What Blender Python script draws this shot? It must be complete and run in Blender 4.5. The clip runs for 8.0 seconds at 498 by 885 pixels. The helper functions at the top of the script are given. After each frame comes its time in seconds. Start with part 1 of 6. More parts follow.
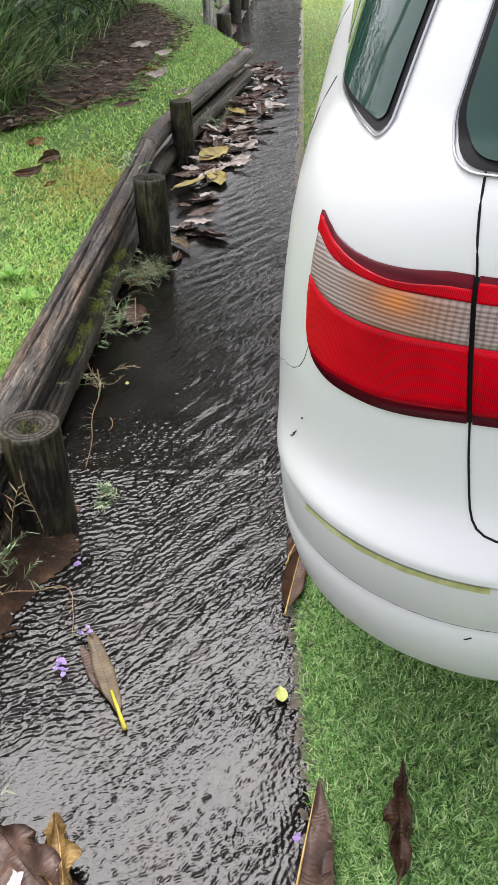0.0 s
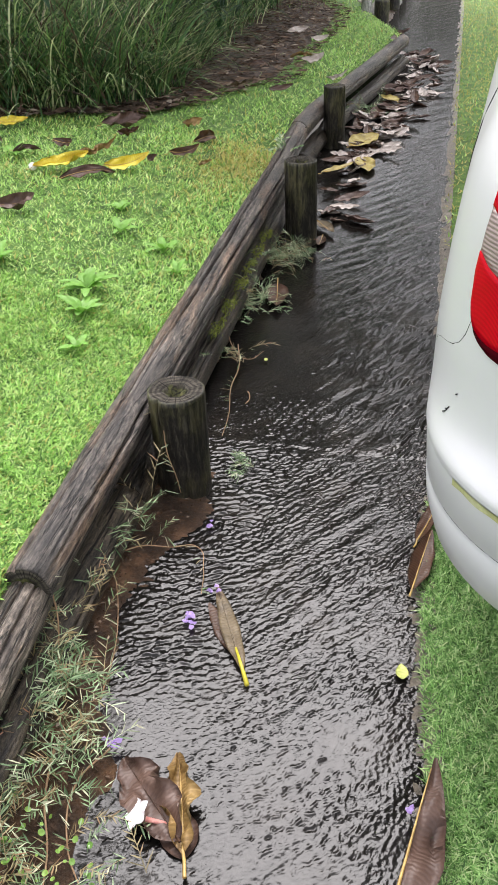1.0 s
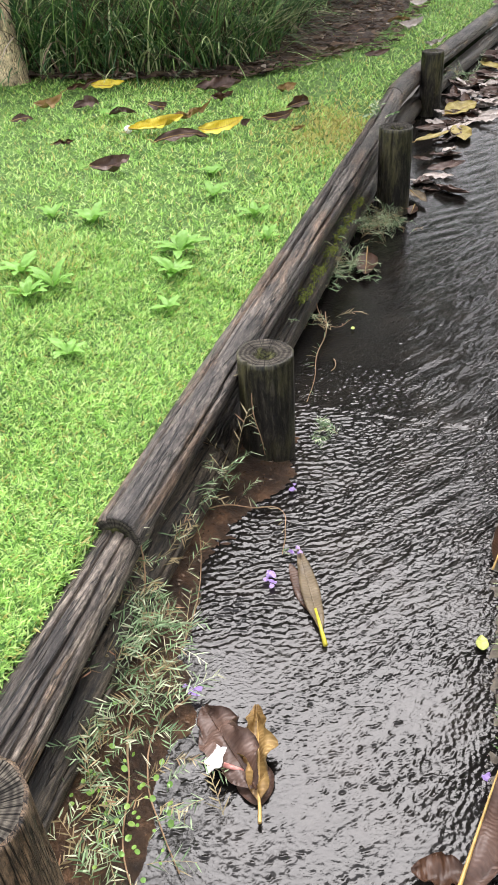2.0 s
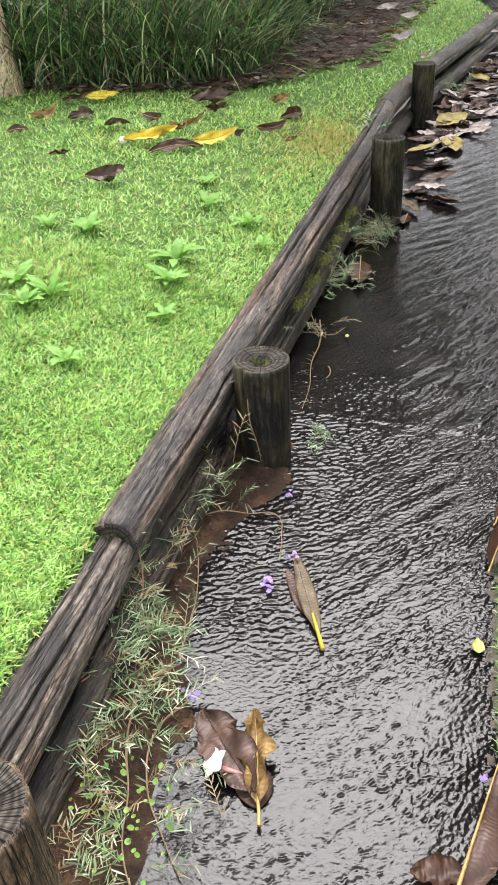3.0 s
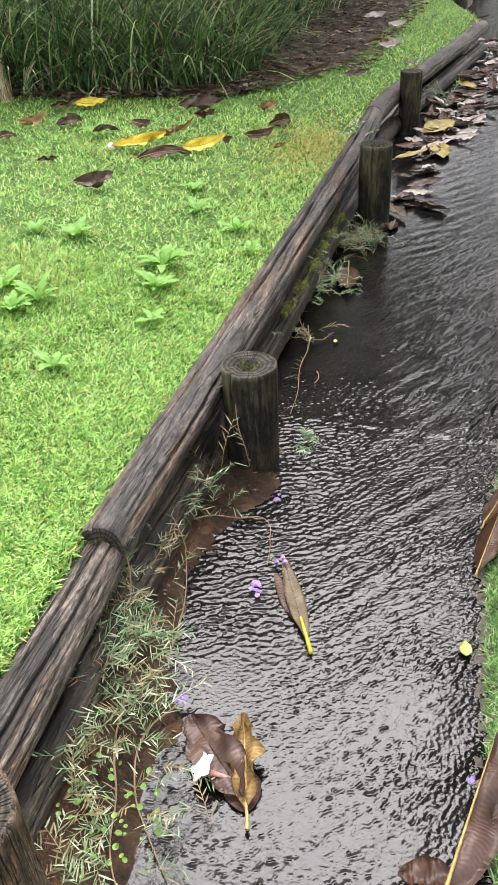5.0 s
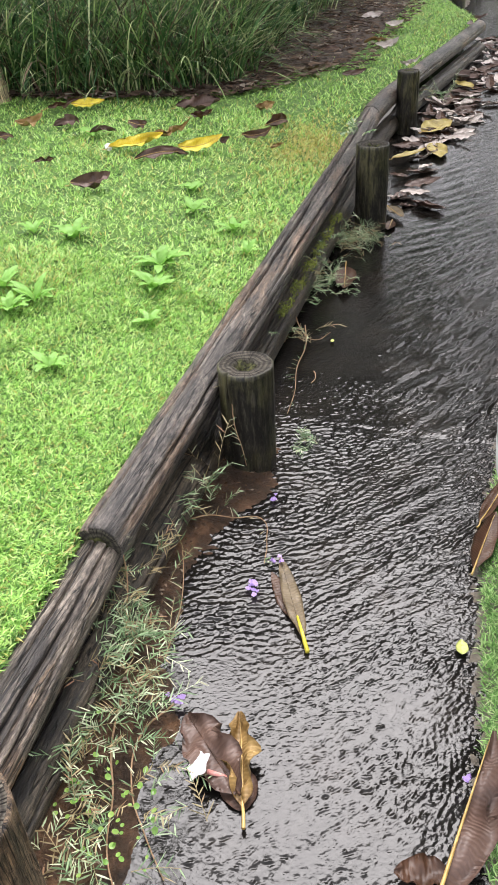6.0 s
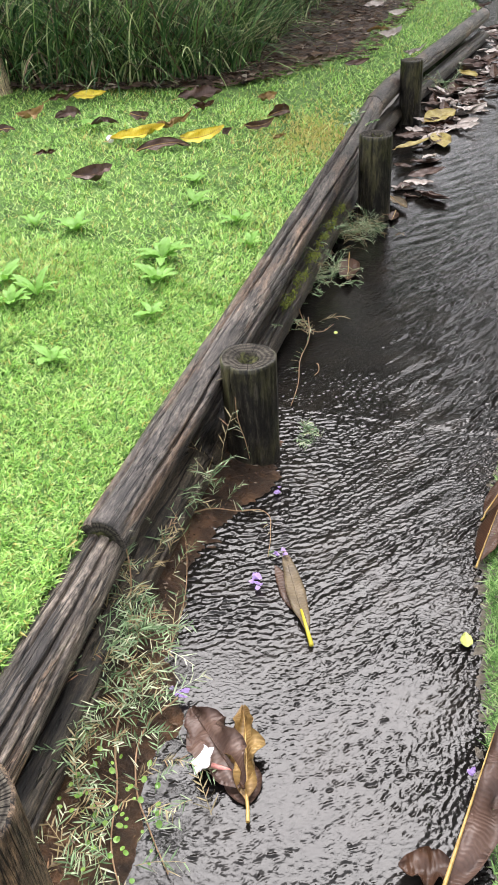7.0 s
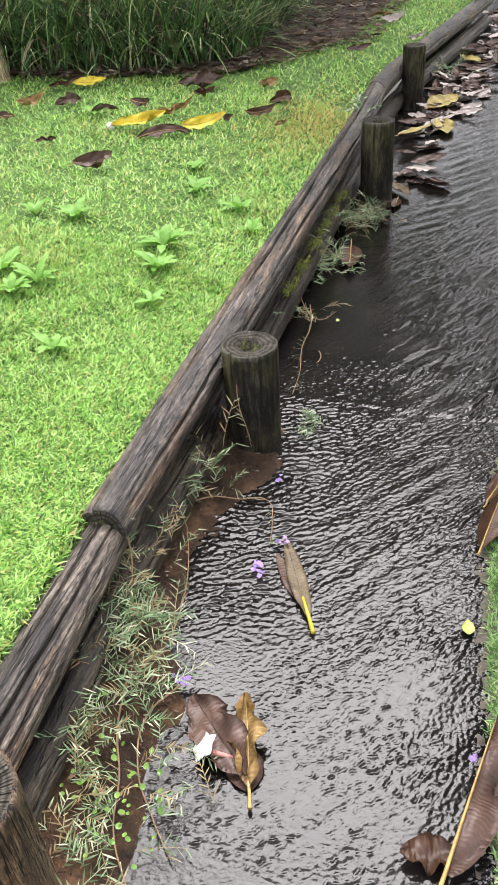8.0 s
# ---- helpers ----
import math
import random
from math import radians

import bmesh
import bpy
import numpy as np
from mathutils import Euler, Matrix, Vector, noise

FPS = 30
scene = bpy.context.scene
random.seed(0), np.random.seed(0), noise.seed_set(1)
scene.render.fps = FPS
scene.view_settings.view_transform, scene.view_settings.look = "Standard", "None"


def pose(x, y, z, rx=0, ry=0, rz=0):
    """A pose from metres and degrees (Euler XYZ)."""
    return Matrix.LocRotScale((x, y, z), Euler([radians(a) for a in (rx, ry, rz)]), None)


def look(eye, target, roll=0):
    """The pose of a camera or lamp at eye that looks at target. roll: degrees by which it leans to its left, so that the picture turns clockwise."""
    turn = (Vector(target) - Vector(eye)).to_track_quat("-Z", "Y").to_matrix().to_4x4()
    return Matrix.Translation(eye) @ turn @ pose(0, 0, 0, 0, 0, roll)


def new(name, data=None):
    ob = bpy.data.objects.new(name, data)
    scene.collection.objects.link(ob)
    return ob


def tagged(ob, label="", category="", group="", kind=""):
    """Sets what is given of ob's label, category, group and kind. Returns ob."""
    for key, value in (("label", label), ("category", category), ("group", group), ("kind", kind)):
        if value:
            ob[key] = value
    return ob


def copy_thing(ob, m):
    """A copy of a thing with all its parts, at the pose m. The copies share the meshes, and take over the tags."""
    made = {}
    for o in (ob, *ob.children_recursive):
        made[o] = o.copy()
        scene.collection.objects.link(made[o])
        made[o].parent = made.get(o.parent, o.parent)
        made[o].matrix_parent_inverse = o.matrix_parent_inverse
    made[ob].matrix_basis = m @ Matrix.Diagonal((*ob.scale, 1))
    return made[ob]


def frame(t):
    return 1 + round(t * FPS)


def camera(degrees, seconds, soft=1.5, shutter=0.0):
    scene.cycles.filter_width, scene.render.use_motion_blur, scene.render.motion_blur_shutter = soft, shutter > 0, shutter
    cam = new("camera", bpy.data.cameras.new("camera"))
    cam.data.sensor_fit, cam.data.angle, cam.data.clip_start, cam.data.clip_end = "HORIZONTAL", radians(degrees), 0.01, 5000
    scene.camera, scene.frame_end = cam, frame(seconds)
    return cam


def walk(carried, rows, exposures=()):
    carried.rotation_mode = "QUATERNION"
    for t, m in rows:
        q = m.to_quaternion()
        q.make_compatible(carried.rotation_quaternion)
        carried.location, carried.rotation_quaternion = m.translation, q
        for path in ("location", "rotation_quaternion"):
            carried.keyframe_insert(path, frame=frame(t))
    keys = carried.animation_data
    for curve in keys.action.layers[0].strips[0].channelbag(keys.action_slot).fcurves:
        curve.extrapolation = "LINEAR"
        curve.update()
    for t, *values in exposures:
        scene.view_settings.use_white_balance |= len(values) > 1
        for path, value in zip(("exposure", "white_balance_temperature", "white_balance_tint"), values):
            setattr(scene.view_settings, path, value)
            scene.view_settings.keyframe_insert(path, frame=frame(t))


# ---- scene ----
cam = camera(34.4, 8.0, 1.0)
PATH = [
    (0, (0.2, 0.381, 1.12), (-0.128, 2.014, 0.012), -2.1),
    (0.2, (0.1992, 0.3766, 1.126), (-0.1372, 2.0549, 0.0923), -1.39),
    (0.4, (0.1984, 0.3722, 1.132), (-0.171, 2.055, 0.1168), -1.22),
    (0.5, (0.198, 0.37, 1.135), (-0.201, 2.04, 0.109), -1.0),
    (0.6, (0.192, 0.3616, 1.1306), (-0.2529, 2.0099, 0.0937), -1.37),
    (0.8, (0.18, 0.3448, 1.1218), (-0.3636, 1.9332, 0.0422), -2.26),
    (1, (0.168, 0.328, 1.113), (-0.434, 1.873, -0.005), -2.7),
    (1.2, (0.1604, 0.3184, 1.109), (-0.5126, 1.8096, -0.0387), -3.26),
    (1.5, (0.149, 0.304, 1.103), (-0.576, 1.76, -0.061), -3.6),
    (1.7, (0.1489, 0.3011, 1.1029), (-0.6055, 1.7393, -0.0643), -3.74),
    (3, (0.148, 0.282, 1.102), (-0.596, 1.744, -0.041), -3.5),
    (3.5, (0.156, 0.281, 1.101), (-0.579, 1.752, -0.037), -3.3),
    (4, (0.147, 0.283, 1.099), (-0.583, 1.759, -0.036), -3.3),
    (4.5, (0.152, 0.28, 1.1), (-0.576, 1.76, -0.032), -3.2),
    (6, (0.162, 0.28, 1.101), (-0.564, 1.761, -0.03), -3.4),
    (6.5, (0.169, 0.282, 1.102), (-0.56, 1.758, -0.034), -3.6),
    (7, (0.162, 0.286, 1.099), (-0.57, 1.752, -0.047), -3.9),
    (7.5, (0.164, 0.287, 1.092), (-0.57, 1.745, -0.064), -4.0),
    (8, (0.163, 0.289, 1.094), (-0.57, 1.738, -0.074), -4.2),
]
walk(cam, [(t, look(eye, target, roll)) for t, eye, target, roll in PATH], ((0.0, 1.46, 6500, 14), (0.5, 1.40, 6500, 14), (1.0, 1.54, 6500, 14), (1.5, 1.74, 6500, 14), (3.0, 1.77, 6500, 14), (8.0, 1.77, 6500, 14)))

# ---- world and light: a bright overcast day after rain ----
world = bpy.data.worlds.new("overcast_sky")
scene.world = world
world.use_nodes = True
wn, wl = world.node_tree.nodes, world.node_tree.links
sky = wn.new("ShaderNodeTexSky")
sky.sky_type = "NISHITA"
sky.sun_disc = False
sky.sun_elevation, sky.sun_rotation = radians(56), radians(-21)
sky.air_density, sky.dust_density, sky.ozone_density = 1.0, 4.0, 1.0
grey = wn.new("ShaderNodeHueSaturation")
grey.inputs["Saturation"].default_value = 0.32
wl.new(sky.outputs["Color"], grey.inputs["Color"])
cloud = wn.new("ShaderNodeGamma")                 # cloud evens the sky out
cloud.inputs["Gamma"].default_value = 0.62
wl.new(grey.outputs["Color"], cloud.inputs["Color"])
lift = wn.new("ShaderNodeVectorMath")
lift.operation = "SCALE"
lift.inputs["Scale"].default_value = 1.95
wl.new(cloud.outputs["Color"], lift.inputs[0])
wl.new(lift.outputs["Vector"], wn["Background"].inputs["Color"])
wn["Background"].inputs["Strength"].default_value = 0.15
sun = new("sun", bpy.data.lights.new("sun", "SUN"))
sun.data.energy, sun.data.angle, sun.data.color = 1.15, radians(34), (1.0, 0.98, 0.97)
sun.matrix_world = look((-2.0, 5.2, 8.4), (0, 0, 0))

# ---- materials ----
def material(name):
    m = bpy.data.materials.new(name)
    m.use_nodes = True
    return m, m.node_tree.nodes, m.node_tree.links, m.node_tree.nodes["Principled BSDF"]

def ramp(nodes, links, source, stops):
    r = nodes.new("ShaderNodeValToRGB")
    e = r.color_ramp.elements
    while len(e) < len(stops):
        e.new(0.5)
    for k, (at, col) in enumerate(stops):
        e[k].position, e[k].color = at, (*col, 1)
    links.new(source, r.inputs["Fac"])
    return r.outputs["Color"]

def tex(nodes, links, scale=5.0, detail=6.0, rough=0.6, kind="Object", stretch=(1, 1, 1), distort=0.0):
    c = nodes.new("ShaderNodeTexCoord")
    mp = nodes.new("ShaderNodeMapping")
    mp.inputs["Scale"].default_value = stretch
    n = nodes.new("ShaderNodeTexNoise")
    n.inputs["Scale"].default_value, n.inputs["Detail"].default_value = scale, detail
    n.inputs["Roughness"].default_value, n.inputs["Distortion"].default_value = rough, distort
    links.new(c.outputs[kind], mp.inputs["Vector"])
    links.new(mp.outputs["Vector"], n.inputs["Vector"])
    return n.outputs["Fac"]

def mixed(nodes, links, fac, a, b, mode="MIX"):
    m = nodes.new("ShaderNodeMix")
    m.data_type, m.blend_type = "RGBA", mode
    for sock, v in ((m.inputs[0], fac), (m.inputs[6], a), (m.inputs[7], b)):
        if hasattr(v, "links"):
            links.new(v, sock)
        else:
            sock.default_value = v if isinstance(v, float) else (*v, 1)
    return m.outputs[2]

def bumped(nodes, links, p, height, strength=0.4, distance=0.005, sock="Normal"):
    b = nodes.new("ShaderNodeBump")
    b.inputs["Strength"].default_value, b.inputs["Distance"].default_value = strength, distance
    links.new(height, b.inputs["Height"])
    links.new(b.outputs["Normal"], p.inputs[sock])
    return b

def rnd(nodes, kind="island"):
    if kind == "island":
        return nodes.new("ShaderNodeNewGeometry").outputs["Random Per Island"]
    return nodes.new("ShaderNodeObjectInfo").outputs["Random"]

def surface(name, stops, scale=6.0, rough=0.6, bump=0.3, dist=0.004, stretch=(1, 1, 1), fine=60.0, metal=0.0, coat=0.0, detail=8.0, spec=0.5):
    """A surface whose colour runs over noise at two scales, with fine relief."""
    m, n, l, p = material(name)
    big = tex(n, l, scale, detail, 0.65, stretch=stretch)
    col = ramp(n, l, big, stops)
    small = tex(n, l, fine, 5.0, 0.7, stretch=stretch)
    tone = ramp(n, l, small, [(0.3, (0.72, 0.72, 0.72)), (0.7, (1.15, 1.15, 1.15))])
    l.new(mixed(n, l, 1.0, col, tone, "MULTIPLY"), p.inputs["Base Color"])
    p.inputs["Roughness"].default_value, p.inputs["Metallic"].default_value = rough, metal
    p.inputs["Coat Weight"].default_value, p.inputs["Coat Roughness"].default_value = coat, 0.08
    p.inputs["Specular IOR Level"].default_value = spec
    if bump:
        bumped(n, l, p, small, bump, dist)
    return m

def foliage(name, stops, rough=0.58, kind="island"):
    """Leaf or blade colour, varied from piece to piece, with a little light through it."""
    m, n, l, p = material(name)
    col = ramp(n, l, rnd(n, kind), stops)
    small = tex(n, l, 45.0, 4.0, 0.6)
    tone = ramp(n, l, small, [(0.3, (0.78, 0.78, 0.78)), (0.7, (1.15, 1.15, 1.15))])
    out = mixed(n, l, 1.0, col, tone, "MULTIPLY")
    l.new(out, p.inputs["Base Color"])
    p.inputs["Roughness"].default_value = rough
    t = n.new("ShaderNodeBsdfTranslucent")
    l.new(out, t.inputs["Color"])
    mx = n.new("ShaderNodeMixShader")
    mx.inputs[0].default_value = 0.3
    l.new(p.outputs[0], mx.inputs[1])
    l.new(t.outputs[0], mx.inputs[2])
    l.new(mx.outputs[0], n["Material Output"].inputs["Surface"])
    return m

def dead_leaf(name, stops, rough=0.48):
    """A limp wet leaf: blotched colour, cross veins and a wet sheen."""
    m, n, l, p = material(name)
    col = ramp(n, l, tex(n, l, 14.0, 6.0, 0.65), stops)
    c = n.new("ShaderNodeTexCoord")
    w = n.new("ShaderNodeTexWave")
    w.inputs["Scale"].default_value, w.inputs["Distortion"].default_value = 44.0, 4.5
    w.inputs["Detail"].default_value = 2.0
    w.bands_direction = "Y"
    l.new(c.outputs["Object"], w.inputs["Vector"])
    tone = ramp(n, l, w.outputs["Fac"], [(0.0, (0.62, 0.6, 0.58)), (0.45, (1.0, 1.0, 1.0))])
    l.new(mixed(n, l, 0.3, col, tone, "MULTIPLY"), p.inputs["Base Color"])
    bumped(n, l, p, w.outputs["Fac"], 0.3, 0.002)
    p.inputs["Roughness"].default_value = rough
    p.inputs["Coat Weight"].default_value, p.inputs["Coat Roughness"].default_value = 0.08, 0.2
    p.inputs["Specular IOR Level"].default_value = 0.35
    return m

def wood(name, light, mid, dark, axis=2, rough=0.5, warm=0.0):
    """Weathered round timber: fine long grain, hairline checks, dark wet stains, pale scuffs and warm patches of fresher wood."""
    m, n, l, p = material(name)
    def stretched(across, along_):
        st = [across] * 3
        st[axis] = along_
        return st
    grain = tex(n, l, 1.0, 7.0, 0.75, stretch=stretched(170.0, 16.0))
    fibre = tex(n, l, 1.0, 4.0, 0.7, stretch=stretched(420.0, 70.0))
    stain = tex(n, l, 1.0, 6.0, 0.7, stretch=stretched(14.0, 3.8), distort=0.7)
    blotch = tex(n, l, 1.0, 9.0, 0.78, stretch=stretched(80.0, 45.0), distort=0.8)
    blend = n.new("ShaderNodeMath")
    blend.operation = "ADD"
    l.new(grain, blend.inputs[0])
    l.new(blotch, blend.inputs[1])
    half = n.new("ShaderNodeMath")
    half.operation = "MULTIPLY"
    half.inputs[1].default_value = 0.5
    l.new(blend.outputs[0], half.inputs[0])
    grain = half.outputs[0]
    col = ramp(n, l, grain, [(0.36, dark), (0.46, mid), (0.58, light)])
    if warm:
        patch_ = ramp(n, l, tex(n, l, 1.0, 5.0, 0.65, stretch=stretched(13.0, 2.6)), [(0.49, (0, 0, 0)), (0.59, (1, 1, 1))])
        keep = n.new("ShaderNodeSeparateColor")
        l.new(patch_, keep.inputs[0])
        part_ = n.new("ShaderNodeMath")
        part_.operation = "MULTIPLY"
        part_.inputs[1].default_value = warm
        l.new(keep.outputs[0], part_.inputs[0])
        col = mixed(n, l, part_.outputs[0], col, ramp(n, l, grain, [(0.38, (0.06, 0.028, 0.012)), (0.48, (0.30, 0.155, 0.065)), (0.60, (0.55, 0.34, 0.17))]))
    col = mixed(n, l, 1.0, col, ramp(n, l, stain, [(0.36, (0.13, 0.125, 0.125)), (0.48, (0.7, 0.68, 0.66)), (0.60, (1.15, 1.12, 1.08)), (0.68, (1.7, 1.66, 1.6))]), "MULTIPLY")
    col = mixed(n, l, 0.9, col, ramp(n, l, fibre, [(0.36, (0.3, 0.29, 0.28)), (0.52, (1, 1, 1)), (0.66, (1.5, 1.48, 1.45))]), "MULTIPLY")
    hair = tex(n, l, 1.0, 2.0, 0.5, stretch=stretched(80.0, 3.2), distort=0.4)
    slit = ramp(n, l, hair, [(0.452, (1, 1, 1)), (0.464, (0.03, 0.027, 0.025)), (0.484, (0.03, 0.027, 0.025)), (0.496, (1, 1, 1))])
    col = mixed(n, l, 0.92, col, slit, "MULTIPLY")
    l.new(col, p.inputs["Base Color"])
    deep = n.new("ShaderNodeSeparateColor")
    l.new(slit, deep.inputs[0])
    both = n.new("ShaderNodeMath")
    both.operation = "MULTIPLY_ADD"
    both.inputs[1].default_value = 0.5
    l.new(fibre, both.inputs[0])
    l.new(deep.outputs[0], both.inputs[2])
    bumped(n, l, p, both.outputs[0], 1.0, 0.005)
    p.inputs["Roughness"].default_value = rough
    p.inputs["Specular IOR Level"].default_value = 0.4
    return m

def mossy_post(name):
    """Wet, nearly black round timber with faint upright grain and brown-green algae."""
    m, n, l, p = material(name)
    grain = tex(n, l, 3.0, 9.0, 0.75, stretch=(34.0, 34.0, 7.0), distort=0.5)
    col = ramp(n, l, grain, [(0.36, (0.004, 0.004, 0.004)), (0.5, (0.016, 0.014, 0.011)), (0.62, (0.06, 0.052, 0.04))])
    algae = tex(n, l, 5.0, 6.0, 0.7, stretch=(2.2, 2.2, 0.7))
    green = ramp(n, l, algae, [(0.45, (0.0, 0.0, 0.0)), (0.62, (1.0, 1.0, 1.0))])
    sep = n.new("ShaderNodeSeparateColor")
    l.new(green, sep.inputs[0])
    moss = ramp(n, l, grain, [(0.38, (0.018, 0.017, 0.009)), (0.60, (0.11, 0.10, 0.045))])
    l.new(mixed(n, l, sep.outputs[0], col, moss), p.inputs["Base Color"])
    bumped(n, l, p, grain, 0.6, 0.005)
    p.inputs["Roughness"].default_value = 0.42
    p.inputs["Specular IOR Level"].default_value = 0.35
    return m

def end_grain(name, light, dark):
    """Sawn post top with rings and radial checks."""
    m, n, l, p = material(name)
    c = n.new("ShaderNodeTexCoord")
    w = n.new("ShaderNodeTexWave")
    w.wave_type, w.rings_direction = "RINGS", "Z"
    w.inputs["Scale"].default_value, w.inputs["Distortion"].default_value, w.inputs["Detail"].default_value = 30.0, 5.0, 3.0
    l.new(c.outputs["Object"], w.inputs["Vector"])
    g = n.new("ShaderNodeTexGradient")
    g.gradient_type = "RADIAL"
    l.new(c.outputs["Object"], g.inputs["Vector"])
    s = n.new("ShaderNodeTexNoise")
    s.noise_dimensions = "1D"
    s.inputs["Scale"].default_value, s.inputs["Detail"].default_value = 110.0, 4.0
    l.new(g.outputs["Fac"], s.inputs["W"])
    checks = ramp(n, l, s.outputs["Fac"], [(0.38, (0.12, 0.11, 0.1)), (0.5, (1, 1, 1))])
    col = ramp(n, l, w.outputs["Fac"], [(0.0, dark), (1.0, light)])
    col = mixed(n, l, 1.0, col, checks, "MULTIPLY")
    stain = ramp(n, l, tex(n, l, 30.0, 4.0, 0.6), [(0.3, (0.5, 0.5, 0.48)), (0.65, (1.1, 1.1, 1.05))])
    col = mixed(n, l, 1.0, col, stain, "MULTIPLY")
    flat = n.new("ShaderNodeMapping")
    flat.inputs["Scale"].default_value = (1, 1, 0)
    l.new(c.outputs["Object"], flat.inputs["Vector"])
    far = n.new("ShaderNodeVectorMath")
    far.operation = "LENGTH"
    l.new(flat.outputs["Vector"], far.inputs[0])
    ragged = n.new("ShaderNodeMath")
    ragged.operation = "MULTIPLY_ADD"
    ragged.inputs[1].default_value, ragged.inputs[2].default_value = 0.035, -0.0175
    l.new(tex(n, l, 60.0, 4.0, 0.6), ragged.inputs[0])
    reach = n.new("ShaderNodeMath")
    l.new(far.outputs["Value"], reach.inputs[0])
    l.new(ragged.outputs[0], reach.inputs[1])
    heart = ramp(n, l, reach.outputs[0], [(0.020, (1, 1, 1)), (0.027, (0, 0, 0))])
    sep2 = n.new("ShaderNodeSeparateColor")
    l.new(heart, sep2.inputs[0])
    rot = ramp(n, l, tex(n, l, 90.0, 3.0, 0.6), [(0.4, (0.012, 0.010, 0.007)), (0.55, (0.07, 0.075, 0.025)), (0.7, (0.16, 0.15, 0.06))])
    l.new(mixed(n, l, sep2.outputs[0], col, rot), p.inputs["Base Color"])
    sep = n.new("ShaderNodeSeparateColor")
    l.new(checks, sep.inputs[0])
    rough = n.new("ShaderNodeMath")
    l.new(sep.outputs[0], rough.inputs[0])
    l.new(tex(n, l, 150.0, 4.0, 0.6), rough.inputs[1])
    bumped(n, l, p, rough.outputs[0], 0.8, 0.006)
    p.inputs["Roughness"].default_value = 0.8
    p.inputs["Specular IOR Level"].default_value = 0.2
    return m

M = {}
M["soil"] = surface("wet_soil", [(0.3, (0.018, 0.011, 0.007)), (0.5, (0.068, 0.037, 0.020)), (0.72, (0.21, 0.11, 0.056))], 13.0, 0.3, 1.0, 0.014, fine=90.0)
M["mulch"] = surface("leaf_mulch", [(0.3, (0.02, 0.014, 0.01)), (0.5, (0.07, 0.045, 0.03)), (0.75, (0.16, 0.11, 0.075))], 14.0, 0.7, 0.9, 0.02, fine=55.0)
M["turf"] = surface("turf_under_grass", [(0.3, (0.04, 0.085, 0.017)), (0.5, (0.095, 0.19, 0.032)), (0.75, (0.19, 0.33, 0.06))], 14.0, 0.8, 0.8, 0.015, fine=120.0)
M["asphalt"] = surface("wet_asphalt", [(0.3, (0.006, 0.006, 0.006)), (0.55, (0.013, 0.0125, 0.012)), (0.75, (0.03, 0.028, 0.026))], 5.0, 0.45, 0.9, 0.006, fine=260.0)
M["stone"] = surface("stone_chip", [(0.3, (0.12, 0.11, 0.1)), (0.6, (0.25, 0.23, 0.21)), (0.8, (0.4, 0.37, 0.34))], 40.0, 0.4, 0.3, 0.003, fine=200.0)
M["grass"] = foliage("grass_blade", [(0.0, (0.06, 0.14, 0.035)), (0.35, (0.24, 0.47, 0.09)), (0.75, (0.48, 0.77, 0.19)), (1.0, (0.72, 0.84, 0.36))], 0.5)
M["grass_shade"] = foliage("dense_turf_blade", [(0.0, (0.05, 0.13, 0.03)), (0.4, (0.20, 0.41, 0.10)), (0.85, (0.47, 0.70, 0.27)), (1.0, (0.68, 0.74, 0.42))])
M["grass_dry"] = foliage("dry_grass_blade", [(0.0, (0.40, 0.42, 0.09)), (0.6, (0.58, 0.52, 0.15)), (1.0, (0.66, 0.50, 0.2))])
M["litter"] = foliage("dry_litter", [(0.0, (0.03, 0.02, 0.014)), (0.5, (0.11, 0.07, 0.045)), (0.85, (0.2, 0.13, 0.085)), (1.0, (0.45, 0.38, 0.3))], 0.95)
M["reed"] = foliage("long_grass_blade", [(0.0, (0.022, 0.07, 0.022)), (0.5, (0.07, 0.17, 0.045)), (0.78, (0.22, 0.36, 0.10)), (1.0, (0.66, 0.68, 0.38))])
M["shrub"] = foliage("shrub_leaf", [(0.0, (0.008, 0.03, 0.01)), (0.6, (0.02, 0.07, 0.018)), (1.0, (0.06, 0.13, 0.03))], 0.3)
M["tuft"] = foliage("couch_grass_blade", [(0.0, (0.10, 0.18, 0.08)), (0.5, (0.27, 0.40, 0.20)), (0.85, (0.50, 0.60, 0.38)), (1.0, (0.66, 0.62, 0.44))])
M["straw"] = foliage("dry_runner", [(0.0, (0.28, 0.22, 0.11)), (0.8, (0.42, 0.35, 0.19)), (1.0, (0.36, 0.17, 0.10))])
M["weed"] = foliage("broad_weed_leaf", [(0.0, (0.15, 0.35, 0.045)), (1.0, (0.28, 0.53, 0.10))], 0.5)
M["clover"] = foliage("round_weed_leaf", [(0.0, (0.14, 0.30, 0.05)), (1.0, (0.30, 0.48, 0.10))], 0.4)
M["log"] = wood("weathered_log", (0.20, 0.178, 0.156), (0.076, 0.066, 0.058), (0.012, 0.010, 0.009), 2, 0.45, 0.25)
M["log_brown"] = wood("weathered_brown_log", (0.29, 0.25, 0.21), (0.115, 0.096, 0.078), (0.014, 0.012, 0.010), 2, 0.5, 0.75)
M["post"] = mossy_post("wet_dark_post")
M["stump"] = wood("brown_weathered_post", (0.24, 0.17, 0.11), (0.10, 0.07, 0.046), (0.02, 0.014, 0.010), 2, 0.55, 0.3)
# wet dark wood; the shade beneath the upper rails is in its colour too
M["log_wet_shaded"] = wood("wet_shaded_log", (0.13, 0.105, 0.075), (0.05, 0.041, 0.029), (0.010, 0.008, 0.006), 2, 0.4)
